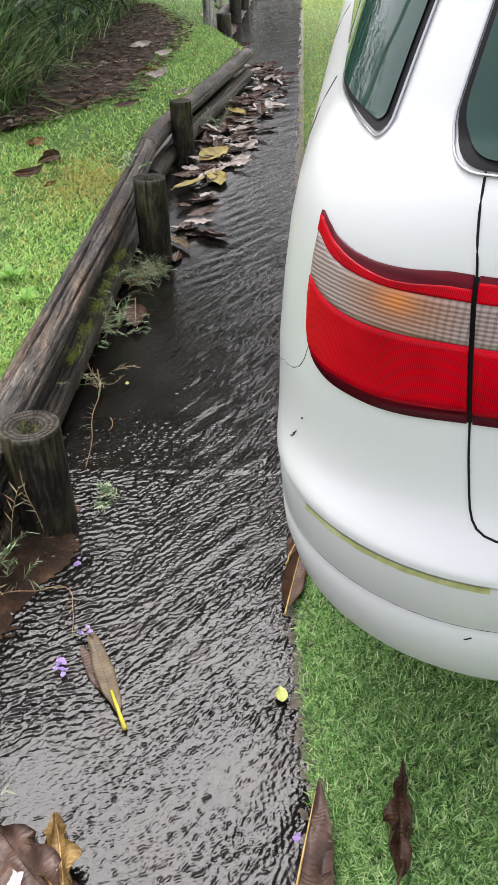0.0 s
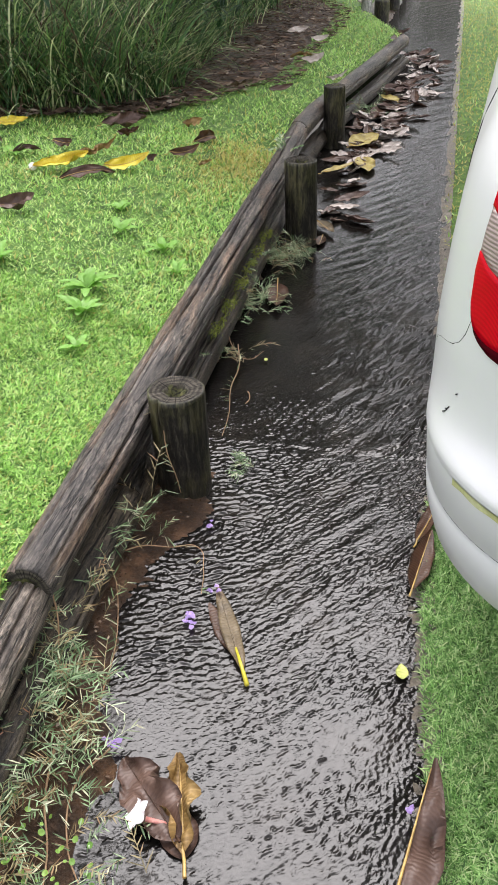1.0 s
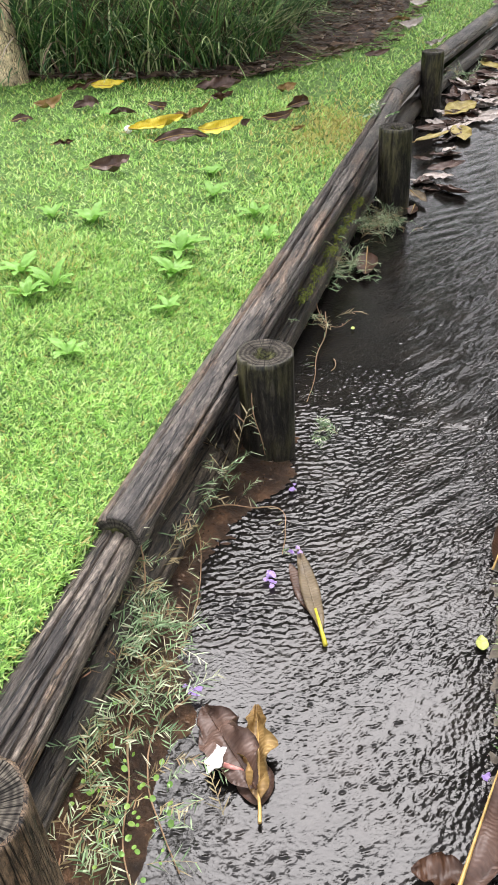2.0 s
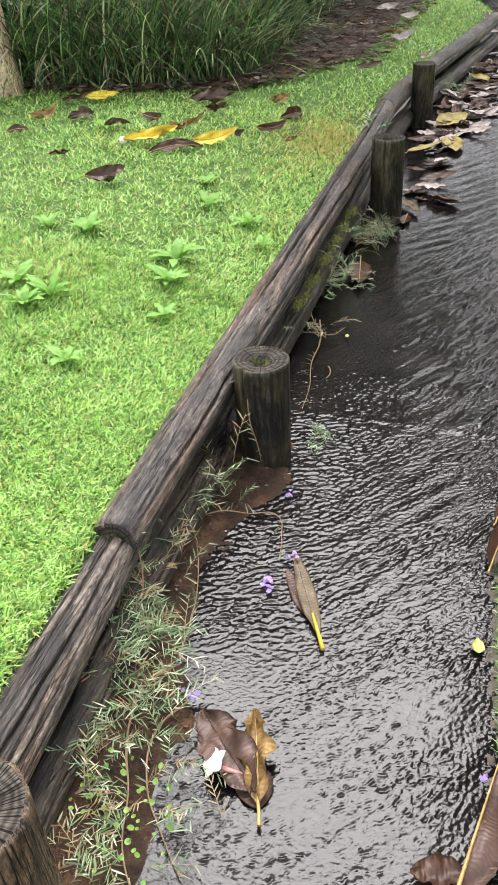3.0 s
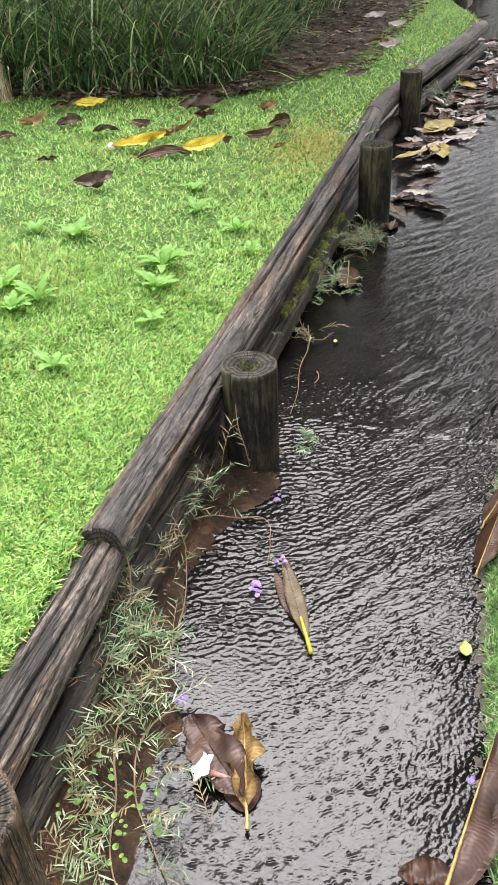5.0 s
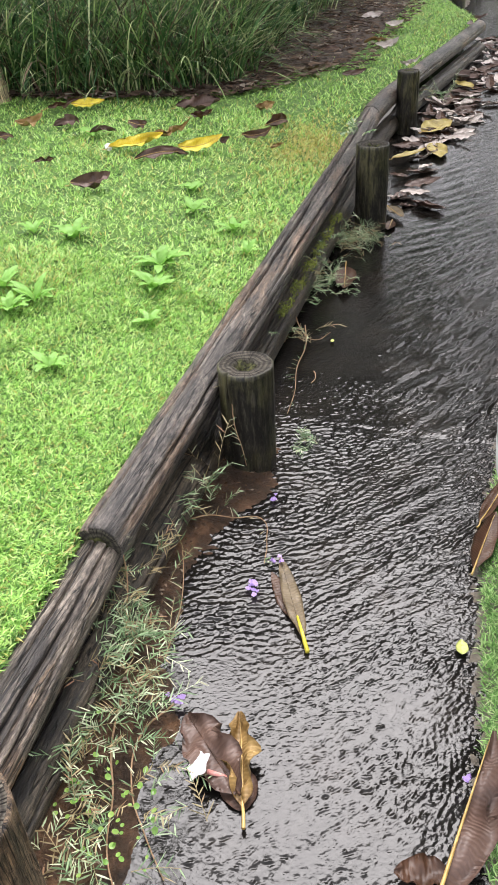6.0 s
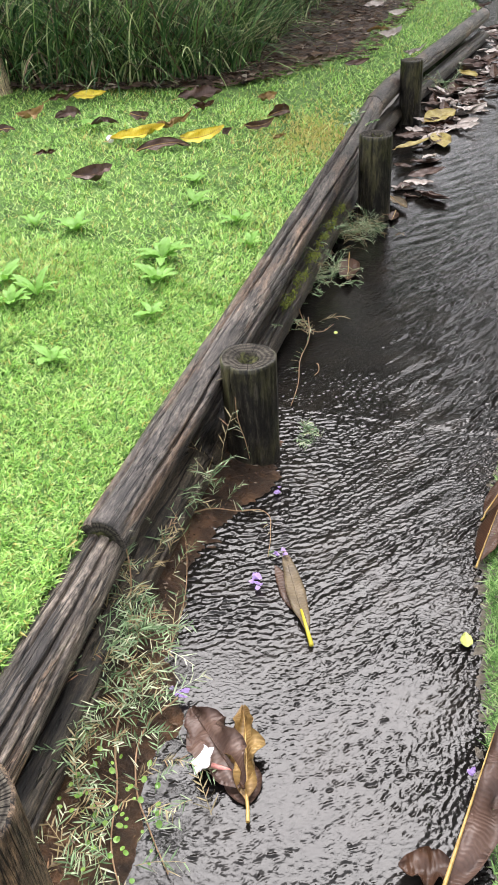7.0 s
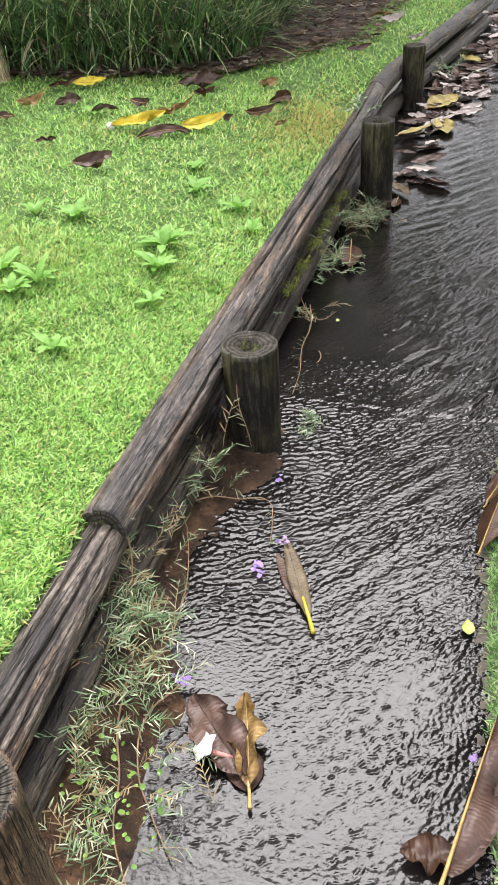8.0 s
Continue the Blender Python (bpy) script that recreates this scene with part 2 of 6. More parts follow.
M["post_end"] = end_grain("sawn_post_top", (0.125, 0.11, 0.09), (0.05, 0.043, 0.036))
M["pale_post"] = wood("bleached_post", (0.6, 0.6, 0.57), (0.42, 0.42, 0.4), (0.2, 0.2, 0.19), 2)
M["tan_post"] = wood("tan_trunk", (0.80, 0.66, 0.44), (0.64, 0.51, 0.32), (0.36, 0.28, 0.17), 2, 0.7)
M["moss"] = foliage("moss_and_lichen", [(0.0, (0.14, 0.18, 0.03)), (1.0, (0.36, 0.40, 0.08))], 0.8)
M["leaf_brown"] = dead_leaf("brown_leaf", [(0.3, (0.028, 0.013, 0.008)), (0.55, (0.075, 0.035, 0.018)), (0.8, (0.17, 0.088, 0.042))])
M["leaf_grey"] = dead_leaf("grey_brown_leaf", [(0.3, (0.05, 0.028, 0.02)), (0.55, (0.115, 0.068, 0.05)), (0.8, (0.22, 0.15, 0.12))])
M["leaf_ochre"] = dead_leaf("ochre_leaf", [(0.3, (0.10, 0.055, 0.02)), (0.5, (0.26, 0.16, 0.055)), (0.75, (0.4, 0.27, 0.1))])
M["leaf_yellow"] = dead_leaf("yellow_leaf", [(0.28, (0.36, 0.22, 0.015)), (0.5, (0.68, 0.53, 0.04)), (0.75, (0.80, 0.74, 0.16))])
M["leaf_straw"] = dead_leaf("olive_yellow_leaf", [(0.3, (0.17, 0.12, 0.03)), (0.5, (0.38, 0.30, 0.08)), (0.75, (0.58, 0.50, 0.20))])
M["leaf_pale"] = dead_leaf("pale_leaf", [(0.3, (0.30, 0.23, 0.19)), (0.5, (0.52, 0.45, 0.40)), (0.75, (0.72, 0.67, 0.62))])
M["leaf_lime"] = dead_leaf("lime_leaf", [(0.3, (0.42, 0.47, 0.10)), (0.7, (0.60, 0.63, 0.22))])
M["leaf_olive"] = dead_leaf("olive_brown_leaf", [(0.3, (0.06, 0.045, 0.025)), (0.5, (0.14, 0.105, 0.06)), (0.75, (0.25, 0.19, 0.11))])
M["rib"] = surface("leaf_midrib", [(0.3, (0.34, 0.2, 0.05)), (0.7, (0.58, 0.4, 0.13))], 30.0, 0.4, 0.1)
M["rib_yellow"] = surface("yellow_leaf_stalk", [(0.3, (0.5, 0.42, 0.03)), (0.7, (0.68, 0.6, 0.06))], 30.0, 0.35, 0.1)
M["petal"] = surface("white_petal", [(0.3, (0.78, 0.72, 0.72)), (0.7, (0.86, 0.83, 0.82))], 30.0, 0.5, 0.05)
M["petal_tube"] = surface("pink_flower_tube", [(0.3, (0.6, 0.2, 0.17)), (0.7, (0.75, 0.4, 0.34))], 60.0, 0.5, 0.05)
M["violet"] = foliage("violet_petal", [(0.0, (0.35, 0.2, 0.55)), (1.0, (0.55, 0.4, 0.75))])

def water_material():
    """A film of turbid running water over dark asphalt: mirror-like by Fresnel, otherwise nearly black."""
    m, n, l, p = material("running_water")
    def streaks(scale, turn, stretch, detail, distort):
        """Noise drawn out along the crests."""
        c = n.new("ShaderNodeTexCoord")
        mp = n.new("ShaderNodeMapping")
        mp.vector_type = "TEXTURE"
        mp.inputs["Rotation"].default_value = (0, 0, radians(turn))
        mp.inputs["Scale"].default_value = (stretch, 1, 1)
        t = n.new("ShaderNodeTexNoise")
        t.inputs["Scale"].default_value, t.inputs["Detail"].default_value, t.inputs["Distortion"].default_value = scale, detail, distort
        l.new(c.outputs["Object"], mp.inputs["Vector"])
        l.new(mp.outputs["Vector"], t.inputs["Vector"])
        return t.outputs["Fac"]
    small = streaks(210.0, 20, 1.2, 2.0, 0.3)
    wide = streaks(120.0, 50, 1.8, 2.0, 0.4)
    sums = n.new("ShaderNodeMath")
    sums.operation = "MULTIPLY_ADD"
    sums.inputs[1].default_value = 1.3
    l.new(wide, sums.inputs[0])
    l.new(small, sums.inputs[2])
    b = n.new("ShaderNodeBump")
    b.inputs["Strength"].default_value, b.inputs["Distance"].default_value = 1.0, 0.00045
    l.new(sums.outputs[0], b.inputs["Height"])
    f = n.new("ShaderNodeFresnel")
    f.inputs["IOR"].default_value = 1.325
    g = n.new("ShaderNodeBsdfGlossy")
    g.inputs["Roughness"].default_value = 0.04
    d = n.new("ShaderNodeBsdfDiffuse")
    l.new(ramp(n, l, tex(n, l, 7.0, 6.0, 0.65), [(0.3, (0.005, 0.0045, 0.004)), (0.5, (0.009, 0.008, 0.007)), (0.72, (0.020, 0.017, 0.014))]), d.inputs["Color"])
    both = n.new("ShaderNodeAddShader")
    l.new(b.outputs["Normal"], f.inputs["Normal"])
    l.new(b.outputs["Normal"], g.inputs["Normal"])
    l.new(f.outputs[0], g.inputs["Color"])
    l.new(g.outputs[0], both.inputs[0])
    l.new(d.outputs[0], both.inputs[1])
    l.new(both.outputs[0], n["Material Output"].inputs["Surface"])
    return m

def paint(name, col, rough=0.3, metal=0.0, coat=1.0, dirt=0.0, speck=0.0):
    m, n, l, p = material(name)
    tone = ramp(n, l, tex(n, l, 3.0, 6.0, 0.65), [(0.3, tuple(c * (1 - dirt) for c in col)), (0.7, col)])
    if speck:
        fleck = ramp(n, l, tex(n, l, 55.0, 2.0, 0.5), [(0.70, (1, 1, 1)), (0.76, (0.35, 0.33, 0.3))])
        tone = mixed(n, l, speck, tone, fleck, "MULTIPLY")
    l.new(tone, p.inputs["Base Color"])
    p.inputs["Roughness"].default_value, p.inputs["Metallic"].default_value = rough, metal
    p.inputs["Coat Weight"].default_value, p.inputs["Coat Roughness"].default_value = 0.45 * coat, 0.1
    return m

def ribbed(name, col, col2, rough, scale, direction, bump):
    """Moulded lamp plastic with fine ribs."""
    m, n, l, p = material(name)
    c = n.new("ShaderNodeTexCoord")
    w = n.new("ShaderNodeTexWave")
    w.bands_direction = direction
    w.inputs["Scale"].default_value, w.inputs["Distortion"].default_value = scale, 0.3
    l.new(c.outputs["UV"], w.inputs["Vector"])
    big = tex(n, l, 11.0, 3.0, 0.5)
    base = mixed(n, l, 0.5, ramp(n, l, big, [(0.35, col), (0.65, col2)]), ramp(n, l, w.outputs["Fac"], [(0.2, tuple(0.85 * v for v in col)), (0.8, col2)]))
    l.new(base, p.inputs["Base Color"])
    bumped(n, l, p, w.outputs["Fac"], bump, 0.003)
    p.inputs["Roughness"].default_value = rough
    p.inputs["Coat Weight"].default_value, p.inputs["Coat Roughness"].default_value = 0.0, 0.03
    p.inputs["Specular IOR Level"].default_value = 0.09
    return m

M["water"] = water_material()
M["white_paint"] = paint("white_car_paint", (0.61, 0.612, 0.615), 0.4, dirt=0.06, speck=0.0)
M["black_rubber"] = paint("black_rubber", (0.006, 0.006, 0.007), 0.55, coat=0.0)
M["black_rubber"].node_tree.nodes["Principled BSDF"].inputs["Specular IOR Level"].default_value = 0.15
M["gap"] = paint("shut_line", (0.008, 0.008, 0.008), 0.7, coat=0.0)
M["gap"].node_tree.nodes["Principled BSDF"].inputs["Specular IOR Level"].default_value = 0.1
M["chrome"] = paint("chrome_strip", (0.42, 0.42, 0.44), 0.15, metal=1.0, coat=0.0)
M["rim"] = paint("alloy", (0.45, 0.46, 0.47), 0.3, metal=1.0, coat=0.2)
M["lamp_red"] = ribbed("red_lamp_plastic", (0.22, 0.0004, 0.004), (0.60, 0.0008, 0.012), 0.25, 160.0, "X", 0.02)
M["lamp_dark"] = ribbed("dark_red_lamp_edge", (0.06, 0.002, 0.006), (0.10, 0.004, 0.01), 0.2, 20.0, "Y", 0.0)
def clear_lens():
    """Clear plastic over a bright reflector: fine ribs both ways, orange bulb behind."""
    m, n, l, p = material("clear_lamp_plastic")
    c = n.new("ShaderNodeTexCoord")
    waves = []
    for way, scale in (("Y", 70.0), ("X", 42.0)):
        w = n.new("ShaderNodeTexWave")
        w.bands_direction = way
        w.inputs["Scale"].default_value, w.inputs["Distortion"].default_value, w.inputs["Detail"].default_value = scale, 1.2, 2.0
        l.new(c.outputs["UV"], w.inputs["Vector"])
        waves.append(w.outputs["Fac"])
    d = n.new("ShaderNodeVectorMath")
    d.operation = "DISTANCE"
    mp = n.new("ShaderNodeMapping")
    mp.inputs["Scale"].default_value = (1.0, 1.6, 1.0)
    l.new(c.outputs["UV"], mp.inputs["Vector"])
    l.new(mp.outputs["Vector"], d.inputs[0])
    d.inputs[1].default_value = (0.748, 1.6 * 0.792, 0)
    glow = ramp(n, l, d.outputs["Value"], [(0.0, (0.62, 0.20, 0.05)), (0.03, (0.34, 0.17, 0.11)), (0.075, (0.31, 0.24, 0.225))])
    lines = ramp(n, l, waves[0], [(0.2, (0.86, 0.84, 0.84)), (0.8, (1.08, 1.08, 1.08))])
    grid = ramp(n, l, waves[1], [(0.15, (0.78, 0.76, 0.75)), (0.6, (1.08, 1.08, 1.1))])
    inner = n.new("ShaderNodeSeparateXYZ")
    l.new(c.outputs["UV"], inner.inputs[0])
    where = ramp(n, l, inner.outputs["X"], [(0.70, (1, 1, 1)), (0.73, (0, 0, 0))])
    sep = n.new("ShaderNodeSeparateColor")
    l.new(where, sep.inputs[0])
    col = mixed(n, l, 1.0, glow, lines, "MULTIPLY")
    col = mixed(n, l, sep.outputs[0], col, mixed(n, l, 1.0, col, grid, "MULTIPLY"))
    l.new(col, p.inputs["Base Color"])
    bumped(n, l, p, waves[0], 0.35, 0.002)
    p.inputs["Roughness"].default_value = 0.18
    p.inputs["Specular IOR Level"].default_value = 0.3
    return m
M["lamp_clear"] = clear_lens()
M["mould"] = surface("green_mould", [(0.3, (0.38, 0.38, 0.12)), (0.7, (0.56, 0.56, 0.32))], 20.0, 0.7, 0.2)
M["mirror"] = paint("mirror_glass", (0.30, 0.34, 0.36), 0.02, metal=1.0, coat=0.0)
mg, gn, gl, gp = material("tinted_glass")
gp.inputs["Base Color"].default_value = (0.012, 0.03, 0.026, 1)
gp.inputs["Roughness"].default_value = 0.03
gp.inputs["Specular IOR Level"].default_value = 0.35
gl.new(ramp(gn, gl, tex(gn, gl, 4.0, 4.0, 0.6), [(0.3, (0.010, 0.034, 0.028)), (0.7, (0.024, 0.066, 0.055))]), gp.inputs["Base Color"])
M["glass"] = mg

# ---- mesh helpers ----
def mesh_object(name, verts, faces, mats, parent=None, label="", smooth=True, index=None, uvs=None):
    me = bpy.data.meshes.new(name)
    me.from_pydata([tuple(v) for v in verts], [], [tuple(f) for f in faces])
    for mt in mats if isinstance(mats, (list, tuple)) else [mats]:
        me.materials.append(mt)
    if smooth:
        me.polygons.foreach_set("use_smooth", [True] * len(me.polygons))
    if index is not None:
        me.polygons.foreach_set("material_index", index)
    if uvs is not None:
        lay = me.uv_layers.new(name="UVMap")
        loops = np.zeros(len(me.loops), dtype=np.int32)
        me.loops.foreach_get("vertex_index", loops)
        lay.data.foreach_set("uv", np.asarray(uvs, dtype=np.float32)[loops].ravel())
    me.update()
    ob = new(name, me)
    if parent is not None:
        ob.parent = parent
    if label:
        tagged(ob, label)
    return ob

def part(name, bm, mat, parent, label="", smooth=True):
    me = bpy.data.meshes.new(name)
    bm.to_mesh(me)
    bm.free()
    me.materials.append(mat)
    if smooth:
        me.polygons.foreach_set("use_smooth", [True] * len(me.polygons))
    ob = new(name, me)
    ob.parent = parent
    if label:
        tagged(ob, label)
    return ob

def grid_faces(rows, cols, base=0, closed=False):
    out = []
    for i in range(rows - 1):
        for j in range(cols if closed else cols - 1):
            k = (j + 1) % cols
            out.append((base + i * cols + j, base + i * cols + k, base + (i + 1) * cols + k, base + (i + 1) * cols + j))
    return out

def lerp_table(z, table):
    """Smooth interpolation in rows of (z, values...)."""
    if z <= table[0][0]:
        return table[0][1:]
    for a, b in zip(table, table[1:]):
        if z <= b[0]:
            f = (z - a[0]) / (b[0] - a[0])
            return tuple(x + (y - x) * f for x, y in zip(a[1:], b[1:]))
    return table[-1][1:]

# ---- the lie of the land ----
DIR = Vector((-0.1211, 0.9926, 0.0))            # way along the footpath, uphill
ACROSS = Vector((0.9926, 0.1211, 0.0))

def right_edge(y):
    """The turf edge; the path widens a little towards the near end."""
    return 0.235 - 0.122 * y + 0.10 * min(0.9, max(0.0, 1.50 - y)) + 0.032 * math.exp(-((y - 2.2) / 0.6) ** 2)

FENCE = [(-12.0, 1.12), (-1.0, -0.24), (0.0, -0.37), (0.6, -0.45), (1.12, -0.545), (1.65, -0.615), (2.4, -0.715), (3.2, -0.83), (3.8, -0.935), (4.2, -1.01), (4.6, -1.045), (5.2, -1.058), (6.0, -1.06), (7.2, -1.07), (8.73, -1.68), (10.7, -1.95), (12.3, -2.15), (14.75, -2.52), (24.0, -3.75), (60.0, -8.4)]

def fence_x(y):
    return lerp_table(y, FENCE)[0]

def fence_z(y):
    return lerp_table(y, [(0.0, 0.165), (1.1, 0.175), (2.4, 0.20), (3.2, 0.20), (4.2, 0.175), (5.0, 0.165), (7.2, 0.155), (60, 0.155)])[0]

def lawn_z(x, y):
    d = max(0.0, fence_x(y) - x)
    rise = 0.22 * min(d, 0.5) + 0.08 * max(0.0, min(d - 0.5, 2.0))
    if y > 4.5:
        rise *= max(0.25, 1 - (y - 4.5) / 6)
    return 0.205 + rise - 2.2 * max(0.0, 0.035 - d) + 0.012 * noise.noise((x * 2.2, y * 2.2, 0.3))

def bank(name, xs_of_y, ys, zf, mat, label, cols):
    """A strip of ground between two running edges."""
    verts = []
    for y in ys:
        a, b = xs_of_y(y)
        for j in range(cols):
            x = a + (b - a) * (j / (cols - 1))
            verts.append((x, y, zf(x, y)))
    ob = mesh_object(name, verts, grid_faces(len(ys), cols), mat)
    return tagged(ob, label, "ground", kind="structure")

def steps(*spans):
    out = []
    for a, b, n in spans:
        out += [a + (b - a) * k / n for k in range(n)]
    return out + [spans[-1][1]]

YS = steps((-12, -1, 6), (-1, 0.4, 8), (0.4, 5, 92), (5, 12, 50), (12, 60, 24), (60, 900, 8))
def soil_z(x, y):
    """The muddy strip between fence and path; it dips under the running water."""
    edge = lerp_table(y, [(-12, 1.2), (-1, -0.05), (0.70, -0.27), (0.80, -0.30), (0.87, -0.335), (0.96, -0.335), (1.02, -0.375), (1.14, -0.42), (1.256, -0.46), (1.36, -0.455), (1.49, -0.445), (1.585, -0.42), (1.70, -0.45), (1.8, -0.56), (2.2, -0.665), (3.2, -0.80), (4.0, -0.95), (6.0, -1.16), (8, -1.45), (12.6, -2.2), (60, -8.2)])[0]
    d = edge - x
    n1 = noise.noise((x * 9, y * 9, 1.7)) * 0.012 + noise.noise((x * 30, y * 30, 4.1)) * 0.005
    return max(-0.03, min(0.07, d * 0.22)) + n1 * (1 if d > -0.05 else 0.4)

lawn = bank("ground", lambda y: (-0.8 * abs(y) - 14 if y < 60 else -900, fence_x(y) + 0.004), YS, lawn_z, M["turf"], "gently rising lawn of short green grass behind the log fence", 60)
soil = bank("soil_strip", lambda y: (fence_x(y) - 0.05, fence_x(y) + 0.42), steps((-12, -1, 8), (-1, 0.4, 8), (0.4, 5, 150), (5, 12, 60), (12, 60, 20)), soil_z, M["soil"], "wet muddy soil strip at the foot of the log fence", 44)
right_lawn = bank("ground", lambda y: (right_edge(y) - 0.01, 16 + 0.5 * abs(y) if y < 60 else 900), YS, lambda x, y: -0.002 + 0.012 * min(1, max(0, (x - right_edge(y)) * 8)) + 0.004 * noise.noise((x * 3, y * 3, 2)) + max(0, y - 25) * 0.02, M["turf"], "flat mown lawn beside the footpath", 60)
path = bank("pavement", lambda y: (right_edge(y) - 0.78, right_edge(y) + 0.03), steps((-12, 0, 8), (0, 5, 200), (5, 60, 80)), lambda x, y: -0.016 + 0.0025 * noise.noise((x * 14, y * 14, 5)) - (0.006 if abs((Vector((x, y, 0)) - Vector((-0.39, 1.877, 0))).dot(DIR)) < 0.014 else 0), M["asphalt"], "dark wet asphalt footpath with a cross joint", 60)

M["sandy"] = surface("sandy_wet_mud", [(0.3, (0.06, 0.05, 0.038)), (0.5, (0.15, 0.125, 0.095)), (0.72, (0.30, 0.26, 0.20))], 40.0, 0.35, 0.9, 0.006, fine=220.0)
fringe = bank("soil_strip", lambda y: (right_edge(y) - 0.034 - 0.012 * noise.noise((y * 11, 7, 1)), right_edge(y) + 0.02), steps((0.3, 2.2, 190), (2.2, 12, 100)), lambda x, y: -0.003 + 0.16 * max(0.0, x - right_edge(y) + 0.036) + 0.006 * noise.noise((x * 55, y * 55, 3)), M["sandy"], "narrow sandy mud edge between path and turf", 14)

# ---- running water on the path ----
def wave_field(seed, short, long, way=0.0, spread=9.0, cells=1024, size=1.6):
    """A periodic square of random waves with lengths between short and long; way: their heading in degrees, spread: how closely they keep to it. Unit mean slope."""
    rg = np.random.RandomState(seed)
    f = np.fft.fftfreq(cells, size / cells)
    fx, fy = np.meshgrid(f, f, indexing="ij")
    k = np.hypot(fx, fy) + 1e-9
    band = np.exp(-(np.log(k * math.sqrt(short * long)) / (0.6 * math.log(long / short))) ** 2) / k ** 1.5
    if spread < 9:
        turn = np.cos(np.arctan2(fx, fy) - radians(way))
        band = band * np.abs(turn) ** (2 * spread)
    spec = np.fft.fft2(rg.normal(size=(cells, cells))) * band
    h = np.real(np.fft.ifft2(spec))
    gx, gy = np.gradient(h, size / cells)
    return h / math.sqrt((gx ** 2 + gy ** 2).mean()), size

def sampled(field, A, B):
    h, size = field
    n = h.shape[0]
    a, b = (A / size * n) % n, (B / size * n) % n
    i, j = a.astype(int) % n, b.astype(int) % n
    u, v = a - np.floor(a), b - np.floor(b)
    i2, j2 = (i + 1) % n, (j + 1) % n
    return (h[i, j] * (1 - u) + h[i2, j] * u) * (1 - v) + (h[i, j2] * (1 - u) + h[i2, j2] * u) * v

SLANT = wave_field(4, 0.012, 0.024, -52, 3.0)       # crests aslant, rising towards the verge
LAP = wave_field(5, 0.011, 0.022, -14, 2.0)         # short waves lapping the muddy bank
CHOP = wave_field(6, 0.0055, 0.014, -45, 0.5)         # small broken chop all over
FLECK = wave_field(9, 0.012, 0.032, -50, 0.7)        # breaks the chop into short runs
WAKE = wave_field(7, 0.045, 0.09, -56, 6.0)         # long low wakes
STREAK = wave_field(10, 0.014, 0.032, -68, 5.0)     # steeper wakes above the joint, running with the path
GUST = wave_field(8, 0.12, 0.30)                    # where the chop is stronger and weaker

def smooth(x, a, b):
    t = np.clip((x - a) / (b - a), 0, 1)
    return t * t * (3 - 2 * t)

def ripples(X, Y):
    """Height of the running water: broken waves carried downhill, calm in places, pitted where it spreads thin."""
    S = X * DIR.x + Y * DIR.y
    W = X * ACROSS.x + Y * ACROSS.y
    bendy = 0.012 * np.sin(5 * S + 4 * W) + 0.006 * np.sin(19 * W - 7 * S)
    gust = sampled(GUST, W, S)
    gust = np.clip(1 + 0.45 * gust / gust.std(), 0.3, 1.5)
    side = smooth(W, -0.22, 0.06)                                # 0 by the fence, 1 by the verge
    above = smooth(S, 1.86, 1.94)
    low = 1 - smooth(S, 1.02, 1.42)                              # spread thin below
    bankside = (1 - smooth(W, -0.17, -0.02)) * smooth(S, 1.06, 1.24) * (1 - above)
    flat = np.exp(-((W + 0.16) / 0.07) ** 2 - ((S - 1.06) / 0.09) ** 2)
    joint = 0.0006 * np.exp(-((S - 1.913) / 0.008) ** 2) - 0.0008 * np.exp(-((S - 1.895) / 0.012) ** 2)
    fleck = sampled(FLECK, W, S)
    fleck = np.exp(0.55 * fleck / fleck.std()) * 0.85
    slant = sampled(SLANT, W + bendy, S + bendy) * (0.10 * (1 - low) * (0.35 + 0.65 * side) * (1 - 0.75 * above * (1 - side)) + 0.02 * low)
    slant = slant * (1 - 0.7 * above) + sampled(STREAK, W + bendy, S + bendy) * 0.12 * above * (0.15 + 0.85 * side)
    lap = sampled(LAP, W + bendy, S - bendy) * 0.19 * bankside
    chop = sampled(CHOP, W + bendy, S) * fleck * (0.10 + 0.01 * side + 0.04 * low) * (1 - 0.1 * above)
    wake = sampled(WAKE, W, S) * (0.035 + 0.03 * above) * (0.3 + 0.7 * side) * (1 - 0.4 * low)
    return (slant * gust + lap + chop * (0.4 + 0.6 * gust)) * (1 - 0.65 * flat) + wake + joint

